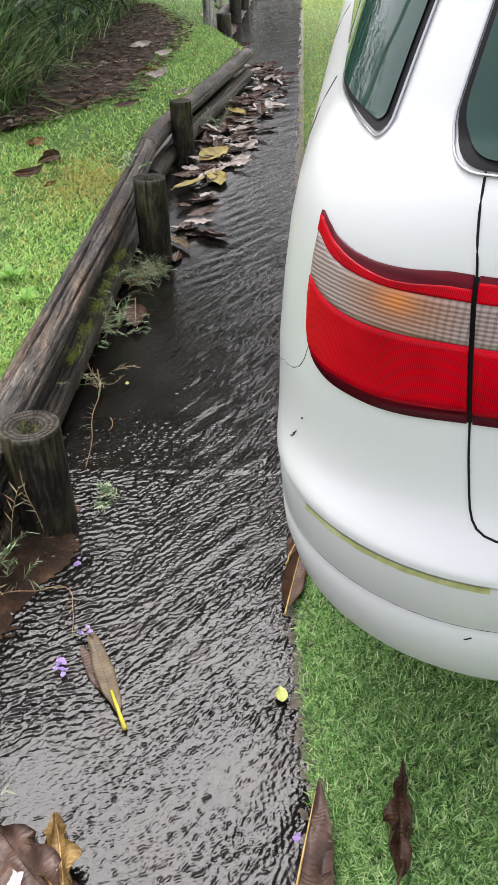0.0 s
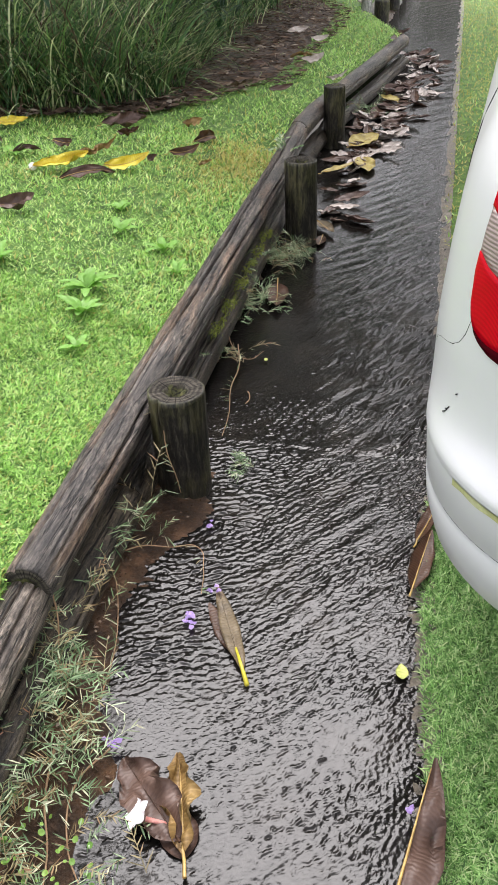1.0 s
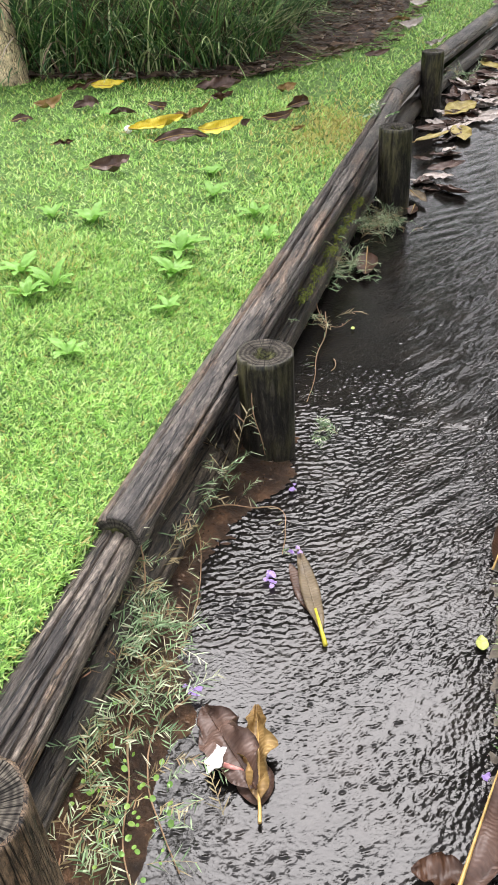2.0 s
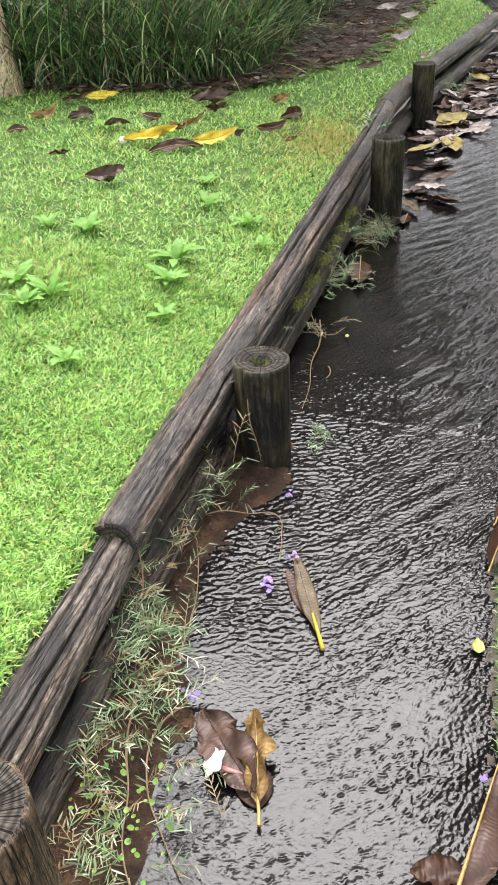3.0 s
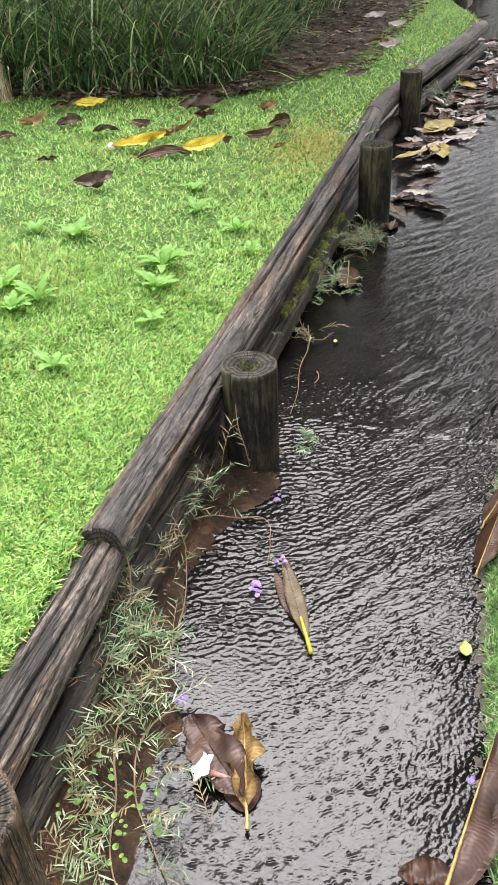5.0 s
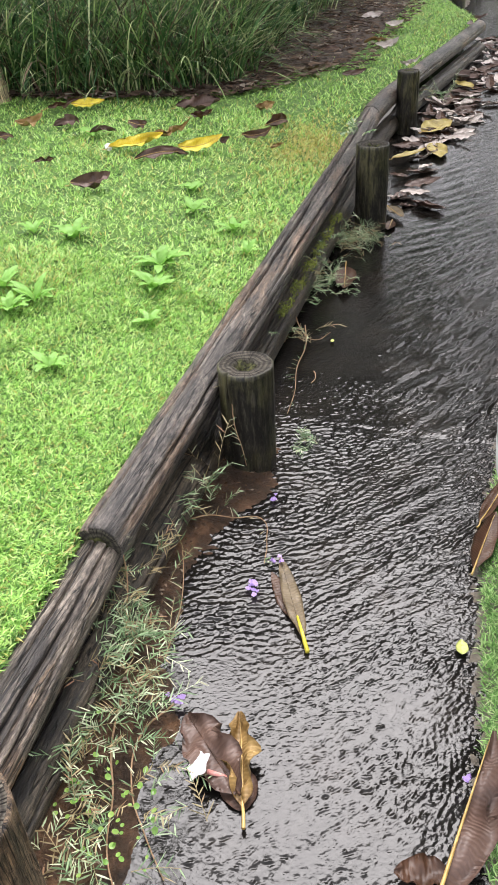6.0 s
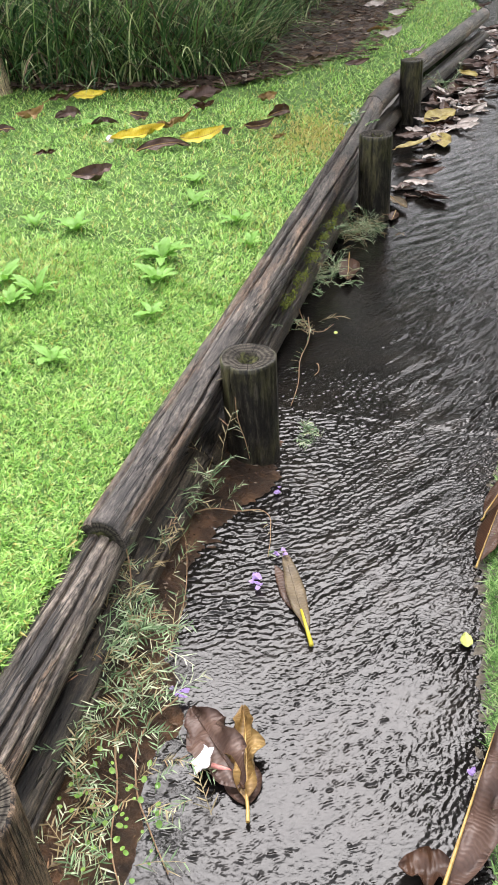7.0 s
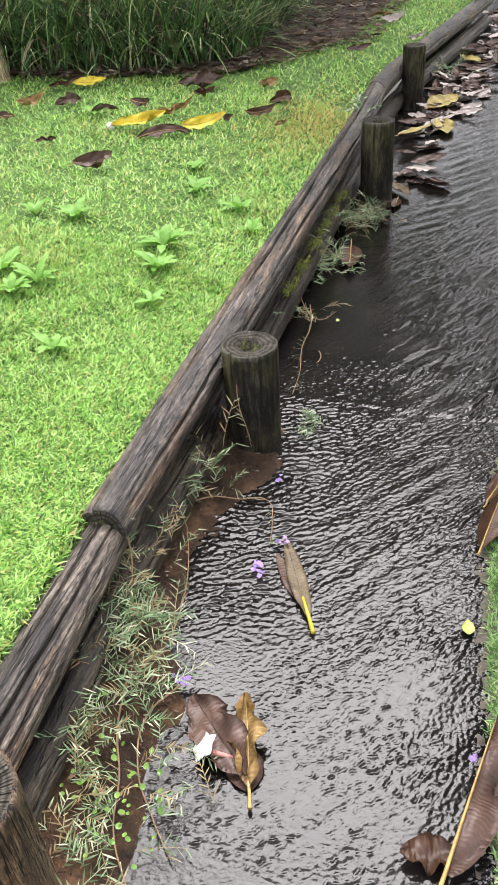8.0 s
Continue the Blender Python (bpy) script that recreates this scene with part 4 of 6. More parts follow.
# rear window, quarter windows and doors
def window(name, ends, low, high, parent, label, soft=0.012, lift=lambda p: 0.0, edge=0.007):
    """A pane between two running ends p0(z), p1(z) with rounded corners, in a rubber seal with a bright trim."""
    w = new(name)
    w.parent = parent
    tagged(w, label)
    def ring_point(i, j, n, m, inset):
        z = low + inset + (high - low - 2 * inset) * (0.5 - 0.5 * math.cos(math.pi * i / m))
        p0, p1 = ends(z)
        s = 1 if p1 > p0 else -1
        p0, p1 = p0 + s * inset, p1 - s * inset
        e = max(0.0, min(z - low, high - z) - inset)
        cut = soft * (1 - math.sqrt(max(0.0, 1 - (1 - min(1.0, e / soft)) ** 2)))
        p = p0 + s * cut + (p1 - p0 - 2 * s * cut) * j / n
        return p, z + lift(abs(p)) * (high - z) / (high - low)
    def sheet(nm, mat, inset, out, lab, n=64, m=40):
        verts = [hull(*ring_point(i, j, n, m, inset), out) for i in range(m + 1) for j in range(n + 1)]
        return mesh_object(nm, verts, grid_faces(m + 1, n + 1), mat, w, lab)
    sheet("rubber", M["black_rubber"], 0.0, 0.0025, "black rubber seal")
    sheet("pane", M["glass"], edge, 0.0045, "dark green tinted glass")
    n = m = 40
    line = [ring_point(0, j, n, m, -0.003) for j in range(n + 1)] + [ring_point(i, n, n, m, -0.003) for i in range(1, m + 1)]
    line += [ring_point(m, j, n, m, -0.003) for j in range(n - 1, -1, -1)] + [ring_point(i, 0, n, m, -0.003) for i in range(m - 1, 0, -1)]
    tube_on_skin("trim", M["chrome"], line, 0.0032, 0.002, w, "thin bright trim", closed=True)
    return w

window("rear_window", lambda z: (-0.757 + 0.05 * (z - 0.91), 0.757 - 0.05 * (z - 0.91)), 0.911, 1.36, hatch, "tinted rear window in a rubber seal", 0.05, edge=0.007)
for s in (1, -1):
    window("quarter_window", lambda z: (s * (0.838 - 0.12 * (z - 0.921)), s * (1.13 + 0.25 * min(0.12, z - 0.921))), 0.921, 1.34, wagon, "dark tinted quarter window with bright trim", 0.012, lambda p: 0.036 * min(1.0, max(0.0, (p - 0.84) / 0.2)))
    window("door_window", lambda z: (s * 1.24, s * 2.20), 0.955, 1.35, wagon, "dark tinted door window", 0.02)
    window("door_window", lambda z: (s * 2.27, s * (3.30 - 1.4 * (z - 0.94))), 0.955, 1.35, wagon, "dark tinted door window", 0.02)
    for pp in (1.20, 2.235, 3.45):
        tube_on_skin("door_gap", M["gap"], [(s * pp, 0.40 + 0.02 * k) for k in range(27)], 0.0045, -0.001, wagon)
    # seam where the bumper meets the wing
    tube_on_skin("bumper_gap", M["gap"], [(s * 0.862, 0.715), (s * 0.868, 0.695), (s * 0.874, 0.676), (s * 0.884, 0.662), (s * 0.90, 0.652), (s * 0.92, 0.646), (s * 0.945, 0.64), (s * 0.97, 0.63), (s * 1.0, 0.60), (s * 1.02, 0.55)], 0.0011, -0.0004, wagon)
    # door mirror
    mir = new("door_mirror")
    mir.parent = wagon
    tagged(mir, "black-backed door mirror on a dark stalk")
    cx = -0.045 if s > 0 else 2 * HALF + 0.045
    bm = bmesh.new()
    bmesh.ops.create_uvsphere(bm, u_segments=24, v_segments=16, radius=1.0)
    for v in bm.verts:
        x, y, z = v.co
        k = 0.095 * math.copysign(abs(x) ** 0.6, x)
        v.co = (cx + k, 2.86 + (0.075 * y if y > 0 else 0.012 * y), 0.975 + 0.062 * math.copysign(abs(z) ** 0.6, z))
    part("shell", bm, M["black_rubber"], mir, "black mirror shell")
    bm = bmesh.new()
    bmesh.ops.create_circle(bm, cap_ends=True, segments=32, radius=1.0)
    for v in bm.verts:
        x, y, z = v.co
        v.co = (cx + 0.083 * math.copysign(abs(x) ** 0.55, x), 2.846, 0.975 + 0.05 * math.copysign(abs(y) ** 0.55, y))
    bmesh.ops.rotate(bm, cent=(cx, 2.846, 0.975), matrix=Matrix.Rotation(radians(-9), 3, "X"), verts=bm.verts)
    bmesh.ops.translate(bm, vec=(0, -0.006, 0), verts=bm.verts)
    part("mirror_pane", bm, M["mirror"], mir, "silver mirror glass", False)
    bm = bmesh.new()
    bmesh.ops.create_cone(bm, cap_ends=True, segments=12, radius1=0.03, radius2=0.022, depth=0.14, matrix=pose(0.085 if s > 0 else 2 * HALF - 0.085, 2.90, 0.955, 0, 90, 0))
    part("stalk", bm, M["black_rubber"], mir)

# groove and mould along the bumper, small chips
tube_on_skin("groove", M["gap"], [(-1.0 + 0.02 * k, 0.442) for k in range(101)], 0.0013, -0.0003, wagon, "thin dark bumper groove")
for k, (a, b) in enumerate(((0.62, 0.86), (0.30, 0.56))):
    patch("mould_streak", M["mould"], a, b, lambda p: 0.5068 + 0.004 * noise.noise((p * 40, 1, 1)), lambda p: 0.5195 + 0.003 * noise.noise((p * 30, 2, 2)), 0.0012, wagon, "greenish mould in the bumper ledge", 40, 2, False)
for p, z, w in ((0.905, 0.565, 0.014), (0.897, 0.572, 0.010), (0.64, 0.425, 0.008), (0.875, 0.60, 0.004)):
    tube_on_skin("scratch", M["gap"], [(p, z), (p - w * 0.5, z + w * 0.25), (p - w, z + w * 0.7)], 0.0016, 0.0002, wagon)

def wheel(x, y, side):
    w = new("wheel")
    w.parent = wagon
    w.location = (x, y, 0.315)
    bm = bmesh.new()
    prof = [(0.20, 0.08), (0.26, 0.095), (0.30, 0.09), (0.315, 0.07), (0.317, 0.0), (0.315, -0.07), (0.30, -0.09), (0.26, -0.095), (0.20, -0.08)]
    segs = 40
    rings = [[bm.verts.new((h, r * math.cos(2 * math.pi * j / segs), r * math.sin(2 * math.pi * j / segs))) for j in range(segs)] for r, h in prof]
    for a, b in zip(rings, rings[1:]):
        for j in range(segs):
            bm.faces.new((a[j], a[(j + 1) % segs], b[(j + 1) % segs], b[j]))
    part("tyre", bm, M["black_rubber"], w, "black rubber tyre")
    bm = bmesh.new()
    bmesh.ops.create_cone(bm, cap_ends=True, segments=40, radius1=0.205, radius2=0.19, depth=0.10, matrix=pose(0, 0, 0, 0, 90, 0))
    part("rim", bm, M["rim"], w, "grey metal rim", False)
for y in (0.95, 3.62):
    wheel(0.13, y, 1)
    wheel(2 * HALF - 0.13, y, -1)

# ---- grass, made of single blades ----
def blade_field(name, pts, lengths, widths, lean, mats, label, index=None, seed=1, segs=2, droop=0.5, category="grass", kind="stuff", away=None):
    """Many tapering curved blades rooted at pts, all in one mesh."""
    rs = np.random.RandomState(seed)
    n = len(pts)
    pts = np.asarray(pts, float)
    ang = rs.uniform(0, 2 * math.pi, n) if away is None else away + rs.normal(0, 0.7, n)
    face = ang + math.pi / 2 + rs.normal(0, 0.5, n)
    tilt = np.clip(np.abs(rs.normal(lean, 0.3, n)), 0.02, 1.35)
    side = np.stack([np.cos(face), np.sin(face), np.zeros(n)], 1)
    head = np.stack([np.cos(ang), np.sin(ang), np.zeros(n)], 1)
    rows = []
    pos = pts.copy()
    for k in range(segs + 1):
        f = k / segs
        if k < segs:
            w = (widths * (1 - 0.55 * f))[:, None] * 0.5
            rows.append(pos - side * w)
            rows.append(pos + side * w)
        else:
            rows.append(pos)
        a = tilt + droop * (f + 0.5 / segs)
        step = (lengths / segs)[:, None]
        pos = pos + step * (head * np.sin(a)[:, None] + np.array([0, 0, 1.0]) * np.cos(a)[:, None])
    per = 2 * segs + 1
    verts = np.stack(rows, 1).reshape(-1, 3)
    base = (np.arange(n) * per)[:, None]
    quads = [np.array([2 * k, 2 * k + 1, 2 * k + 3, 2 * k + 2]) for k in range(segs - 1)]
    loops = np.concatenate([base + q for q in quads] + [base + np.array([2 * segs - 2, 2 * segs - 1, 2 * segs])], 1).ravel()
    sizes = np.tile([4] * (segs - 1) + [3], n)
    starts = np.concatenate([[0], np.cumsum(sizes)[:-1]])
    me = bpy.data.meshes.new(name)
    me.vertices.add(len(verts))
    me.vertices.foreach_set("co", verts.astype(np.float32).ravel())
    me.loops.add(len(loops))
    me.loops.foreach_set("vertex_index", loops.astype(np.int32))
    me.polygons.add(len(sizes))
    me.polygons.foreach_set("loop_start", starts.astype(np.int32))
    me.polygons.foreach_set("loop_total", sizes.astype(np.int32))
    for m in mats:
        me.materials.append(m)
    if index is not None:
        me.polygons.foreach_set("material_index", np.repeat(index, segs).astype(np.int32))
    me.update(calc_edges=True)
    me.validate()
    ob = new(name, me)
    return tagged(ob, label, category, kind=kind)

rs = np.random.RandomState(11)
def scatter(n, x0, x1, y0, y1, ok):
    xs, ys = rs.uniform(x0, x1, n), rs.uniform(y0, y1, n)
    return [(x, y) for x, y in zip(xs, ys) if ok(x, y)]

HEDGE = [(-4.4, 1.2), (-3.6, 2.2), (-2.9, 2.9), (-2.52, 3.2), (-2.3, 3.32), (-2.14, 3.44), (-1.76, 3.70), (-1.60, 4.0), (-1.74, 4.45), (-1.91, 5.58), (-2.24, 7.17), (-2.77, 9.85), (-3.55, 12.95)]
def hedge_x(y):
    return lerp_table(y, [(b, a) for a, b in HEDGE])[0]

def on_lawn(x, y):
    return x < fence_x(y) - 0.008 and x > hedge_x(y) - 0.1

def mulch_edge(y):
    """How far the leaf mulch reaches out from the hedge."""
    return lerp_table(y, [(3.0, 0.0), (3.7, 0.02), (4.0, 0.06), (4.46, 0.22), (5.0, 0.46), (6.0, 0.5), (7.0, 0.62), (8.5, 0.6), (9.8, 0.2), (10.5, 0.0)])[0]

def in_mulch(x, y):
    return 3.0 < y < 10.4 and hedge_x(y) - 0.3 < x < hedge_x(y) + mulch_edge(y) + 0.07 * noise.noise((x * 6, y * 6, 3))

near = scatter(450000, -2.9, -0.3, 0.35, 3.7, on_lawn)
near = [p for p in near if rs.rand() < min(1.0, 1.9 / max(0.5, math.hypot(p[0] - 0.15, p[1] - 0.28)) ** 1.2) and (p[0] > -0.25 - 0.72 * p[1] or rs.rand() < 0.25)]
near += scatter(200000, -1.5, -0.3, 0.45, 2.0, lambda x, y: on_lawn(x, y) and x > -0.25 - 0.72 * y)
mid = scatter(70000, -3.0, -0.95, 3.7, 8.6, lambda x, y: on_lawn(x, y) and (not in_mulch(x, y) or rs.rand() < 0.05))
pts = [(x, y, lawn_z(x, y) - 0.004) for x, y in near + mid]
P = np.array(pts)
patchy = np.array([noise.noise((x * 3.0, y * 3.0, 7.0)) for x, y, z in pts])
dry = np.exp(-((P[:, 0] + 1.03) / 0.17) ** 2 - ((P[:, 1] - 3.45) / 0.4) ** 2)
index = (rs.rand(len(P)) < 0.06 + 0.8 * dry + 0.12 * (patchy > 0.35)).astype(int)
far_f = np.clip((P[:, 1] - 1.0) / 3.0, 0, 1)
tufty = np.array([noise.noise((x * 16.0, y * 16.0, 3.0)) for x, y, z in pts])
L = rs.uniform(0.011, 0.026, len(P)) * (1 + 0.3 * patchy + 0.45 * tufty) * (1 + 0.5 * far_f)
blade_field("lawn_grass", P, L, rs.uniform(0.0024, 0.0046, len(P)) * (1 + 0.5 * far_f), 0.85, [M["grass"], M["grass_dry"]], "short bright green wet lawn grass with a few dry blades", index, 2, 2, 0.7)

def verge_ok(x, y):
    edge = right_edge(y) + 0.012 * noise.noise((y * 14, 1.0, 0)) + 0.012 * noise.noise((y * 45, 2.0, 0)) - 0.002
    return x > edge
vn = scatter(105000, -0.02, 0.80, 0.70, 1.75, verge_ok)
vn += scatter(16000, -0.05, 0.95, 0.2, 2.3, verge_ok)
vn += scatter(30000, -0.06, 0.26, 0.45, 2.3, lambda x, y: right_edge(y) - 0.012 < x < right_edge(y) + 0.05)
vf = scatter(60000, -2.2, 1.2, 2.3, 14.0, lambda x, y: verge_ok(x, y) and x < right_edge(y) + 1.4)
vf += scatter(36000, -4.0, 1.0, 12.0, 24.0, lambda x, y: verge_ok(x, y) and x < right_edge(y) + 1.8)
pts = np.array([(x, y, 0.004 + 0.012 * min(1, max(0, (x - right_edge(y)) * 8)) - 0.002) for x, y in vn + vf])
farf = (pts[:, 1] > 3.2).astype(int)
index = np.where(farf == 1, np.where(rs.rand(len(pts)) < 0.6, 1, 2), 0)
blade_field("verge_grass", pts, rs.uniform(0.009, 0.023, len(pts)) * (1 + 0.7 * farf), rs.uniform(0.0019, 0.0034, len(pts)) * (1 + 1.2 * farf), 0.8, [M["grass_shade"], M["grass_dry"], M["grass"]], "dense short green turf beside the path", index, 3, 2, 0.6)

# far lawn: coarser blades up the slope
fp = scatter(70000, -9.0, -1.3, 8.4, 22.0, lambda x, y: x < fence_x(y) - 0.05 and x > hedge_x(min(y, 11)) - 1.5)
fp = np.array([(x, y, lawn_z(x, y) - 0.004) for x, y in fp])
blade_field("far_lawn_grass", fp, rs.uniform(0.02, 0.045, len(fp)), rs.uniform(0.005, 0.009, len(fp)), 0.6, [M["grass"], M["grass_dry"]], "sunlit far lawn grass", (rs.rand(len(fp)) < 0.15).astype(int), 5, 2, 0.5)

# ---- long grass hedge ----
hp, hl = [], []
for k in range(9000):
    y = rs.uniform(2.6, 11.5) if k % 2 else rs.uniform(3.2, 5.2)
    d = abs(rs.normal(0, 0.5))
    x = hedge_x(y) - d + 0.12 * noise.noise((y * 5, 0, 0)) - 0.02
    hp.append((x, y, lawn_z(x, y) - 0.01))
    hl.append(rs.uniform(0.25, 0.6) + 0.55 * min(1, d * 1.6) * rs.rand() + (0.25 if rs.rand() < 0.1 else 0))
blade_field("long_grass_hedge", hp, np.array(hl), rs.uniform(0.005, 0.011, len(hp)), 0.30, [M["reed"], M["litter"]], "dense clump of long dark green arching grass with dead brown blades", (rs.rand(len(hp)) < 0.16).astype(int), 7, 6, 1.25, "long grass")

def leaf_cloud(name, boxes, size, mat, label, category, seed, parent=None):
    """Many small folded leaves, hanging at random, clustered on twigs."""
    r2 = np.random.RandomState(seed)
    verts, faces = [], []
    for (cx, cy, cz), (rx, ry, rz), count in boxes:
        for k in range(count):
            u = r2.normal(0, 1, 3)
            u /= np.linalg.norm(u)
            q = u * r2.uniform(0.45, 1.0) ** 0.5
            c = np.array([cx + rx * q[0], cy + ry * q[1], cz + rz * q[2]])
            for s in range(r2.randint(4, 8)):
                a = r2.uniform(0, 2 * math.pi)
                dn = r2.uniform(-1.1, 0.5)
                d = np.array([math.cos(a) * math.cos(dn), math.sin(a) * math.cos(dn), math.sin(dn)])
                w = np.cross(d, [0, 0, 1.0])
                w /= np.linalg.norm(w) + 1e-6
                ln = size * r2.uniform(0.6, 1.2)
                wd = ln * r2.uniform(0.13, 0.2)
                up = np.cross(w, d) * wd * 0.5
                b = len(verts)
                o = c + r2.normal(0, size * 0.3, 3)
                verts += [o, o + d * ln * 0.45 + w * wd + up, o + d * ln, o + d * ln * 0.45 - w * wd + up, o + d * ln * 0.5]
                faces += [(b, b + 1, b + 4), (b + 1, b + 2, b + 4), (b, b + 4, b + 3), (b + 4, b + 2, b + 3)]
    return mesh_object(name, verts, faces, mat, parent, label, False)

shrub_boxes = []
for k in range(44):
    y = 2.4 + 10.0 * k / 43
    for lvl in range(3):
        shrub_boxes.append(((hedge_x(y) - 0.62 - 0.45 * rs.rand() - 0.25 * lvl, y + rs.normal(0, 0.15), 0.75 + 0.55 * lvl), (0.5, 0.5, 0.42), 38))
for k in range(26):
    y = 4.7 + 6.0 * k / 25
    shrub_boxes.append(((hedge_x(y) - 0.05 + 0.2 * rs.rand(), y, 0.78 + 0.1 * rs.rand()), (0.38, 0.3, 0.26), 26))
shrubs = leaf_cloud("shrub_hedge", shrub_boxes, 0.085, M["shrub"], "", "", 21)
tagged(shrubs, "tall dark green shrubs behind the long grass", "shrub", kind="stuff")

# ---- overhanging tree with long drooping leaves; its top is added out of view ----
tree = new("tree")
tree.location = (-2.9, 6.4, 0.2)
tagged(tree, "tree with long drooping dark green leaves overhanging the path, upper leaves unseen", "tree")
def limb(name, pts, r0, r1, mat, parent, inv):
    cu = bpy.data.curves.new(name, "CURVE")
    cu.dimensions = "3D"
    cu.bevel_depth, cu.bevel_resolution, cu.use_fill_caps = 1.0, 4, True
    sp = cu.splines.new("BEZIER")
    sp.bezier_points.add(len(pts) - 1)
    for k, q in enumerate(pts):
        b = sp.bezier_points[k]
        b.co, b.handle_left_type, b.handle_right_type = q, "AUTO", "AUTO"
        b.radius = r0 + (r1 - r0) * k / (len(pts) - 1)
    tmp = bpy.data.objects.new(name, cu)
    me = bpy.data.meshes.new_from_object(tmp)
    bpy.data.objects.remove(tmp)
    me.materials.clear()
    me.materials.append(mat)
    me.polygons.foreach_set("use_smooth", [True] * len(me.polygons))
    ob = new(name, me)
    ob.parent = parent
    if parent is not None:
        ob.matrix_parent_inverse = inv
    return ob
TI = Matrix.Translation((2.9, -6.4, -0.2))
limb("trunk", [(-2.9, 6.4, 0.1), (-2.85, 6.35, 1.0), (-2.6, 6.1, 1.9), (-2.3, 5.9, 2.8)], 0.11, 0.05, M["tan_post"], tree, TI)
for e in ((-1.2, 7.6, 3.4), (-0.6, 9.0, 4.2), (-1.4, 10.6, 4.6), (-3.4, 8.0, 4.4), (-1.9, 4.6, 1.9)):
    limb("limb", [(-2.6, 6.1, 1.9), (0.5 * (e[0] - 2.6), 0.5 * (e[1] + 6.1), 0.5 * (e[2] + 2.2) + 0.15), e], 0.04, 0.012, M["tan_post"], tree, TI)
# leaves above the view, placed so the fence-side water mirrors dark
unseen_crown_boxes = []
for k in range(44):
    cy = rs.uniform(8.4, 13.0)
    unseen_crown_boxes.append(((rs.uniform(-5.6, -1.4), cy, rs.uniform(3.2, 7.4) + 0.12 * (cy - 8.4)), (rs.uniform(0.6, 1.1), rs.uniform(0.6, 1.0), rs.uniform(0.4, 0.7)), 70))
# nearer unseen leaves, added to darken the reflection along the bank
for k in range(26):
    f = rs.rand()
    unseen_crown_boxes.append(((-2.9 - 3.2 * f + rs.normal(0, 0.3), 6.2 + 2.6 * rs.rand(), 4.4 + 3.4 * rs.rand()), (0.8, 0.7, 0.55), 60))
crown = leaf_cloud("crown", unseen_crown_boxes, 0.24, M["shrub"], "", "", 23, tree)
crown.matrix_parent_inverse = TI
# the low spray that dips into view
low = leaf_cloud("low_spray", [((-0.72, 3.60, 1.09), (0.24, 0.10, 0.05), 22), ((-1.22, 3.65, 1.10), (0.14, 0.10, 0.04), 7), ((-0.52, 3.70, 1.08), (0.10, 0.08, 0.04), 6)], 0.16, M["shrub"], "long hanging leaves", "", 29, tree)
low.matrix_parent_inverse = TI
limb("twig", [(-1.9, 4.6, 1.9), (-1.4, 4.1, 1.5), (-0.9, 3.75, 1.22), (-0.45, 3.75, 1.15)], 0.012, 0.004, M["tan_post"], tree, TI)

# tan trunk at the end of the hedge
tan = new("palm_trunk")
tan.location = (-2.43, 3.20, 0.36)
tagged(tan, "pale tan fibrous palm trunk beside the long grass", "trunk")
tv, tf = [], []
for i in range(90):
    z = i * 0.03 - 0.05
    for j in range(28):
        a = 2 * math.pi * j / 28
        r = 0.078 * (1 - 0.10 * z) + (0.025 * math.exp(-z * 6) if z > 0 else 0.025) + 0.0025 * (i % 2) + 0.004 * noise.noise((math.cos(a) * 4, math.sin(a) * 4, z * 6))
        tv.append((r * math.cos(a) - 0.05 * z, r * math.sin(a), z))
mesh_object("trunk", tv, grid_faces(90, 28, 0, True), M["tan_post"], tan)

# far hedge that closes the path, carried up out of view to darken the water
far_boxes = []
for k in range(150):
    far_boxes.append(((-17 + 0.6 * (k // 3) + rs.normal(0, 0.2), 26 + rs.normal(0, 0.6), 1.1 + 0.5 * rs.rand() + 1.5 * (k % 3)), (0.8, 0.7, 0.9), 44))
# unseen treetops over it, added for the far water to mirror
for k in range(70):
    far_boxes.append(((-16 + 0.36 * k + rs.normal(0, 0.5), 25 + rs.normal(0, 1.5), 6.6 + 4.6 * rs.rand()), (1.6, 1.3, 1.2), 40))
fh = leaf_cloud("far_hedge", far_boxes, 0.45, M["shrub"], "", "", 31)
tagged(fh, "dark far hedge at the end of the path, with unseen treetops added", "hedge", kind="stuff")

# ---- mulch under the hedge ----
mv, mf = [], []
ym = [3.0 + 0.06 * k for k in range(124)]
for y in ym:
    for j in range(16):
        f = j / 15
        x = hedge_x(y) - 0.5 + (0.5 + mulch_edge(y) + 0.05 * noise.noise((y * 7, 3, 3))) * f
        mv.append((x, y, lawn_z(x, y) + 0.008 + 0.012 * noise.noise((x * 8, y * 8, 2)) - (0.03 if j == 15 else 0)))
mulch = tagged(mesh_object("mulch_bed", mv, grid_faces(len(ym), 16), M["mulch"]), "brown leaf mulch and soil under the hedge", "ground", kind="structure")
bits_v, bits_f = [], []
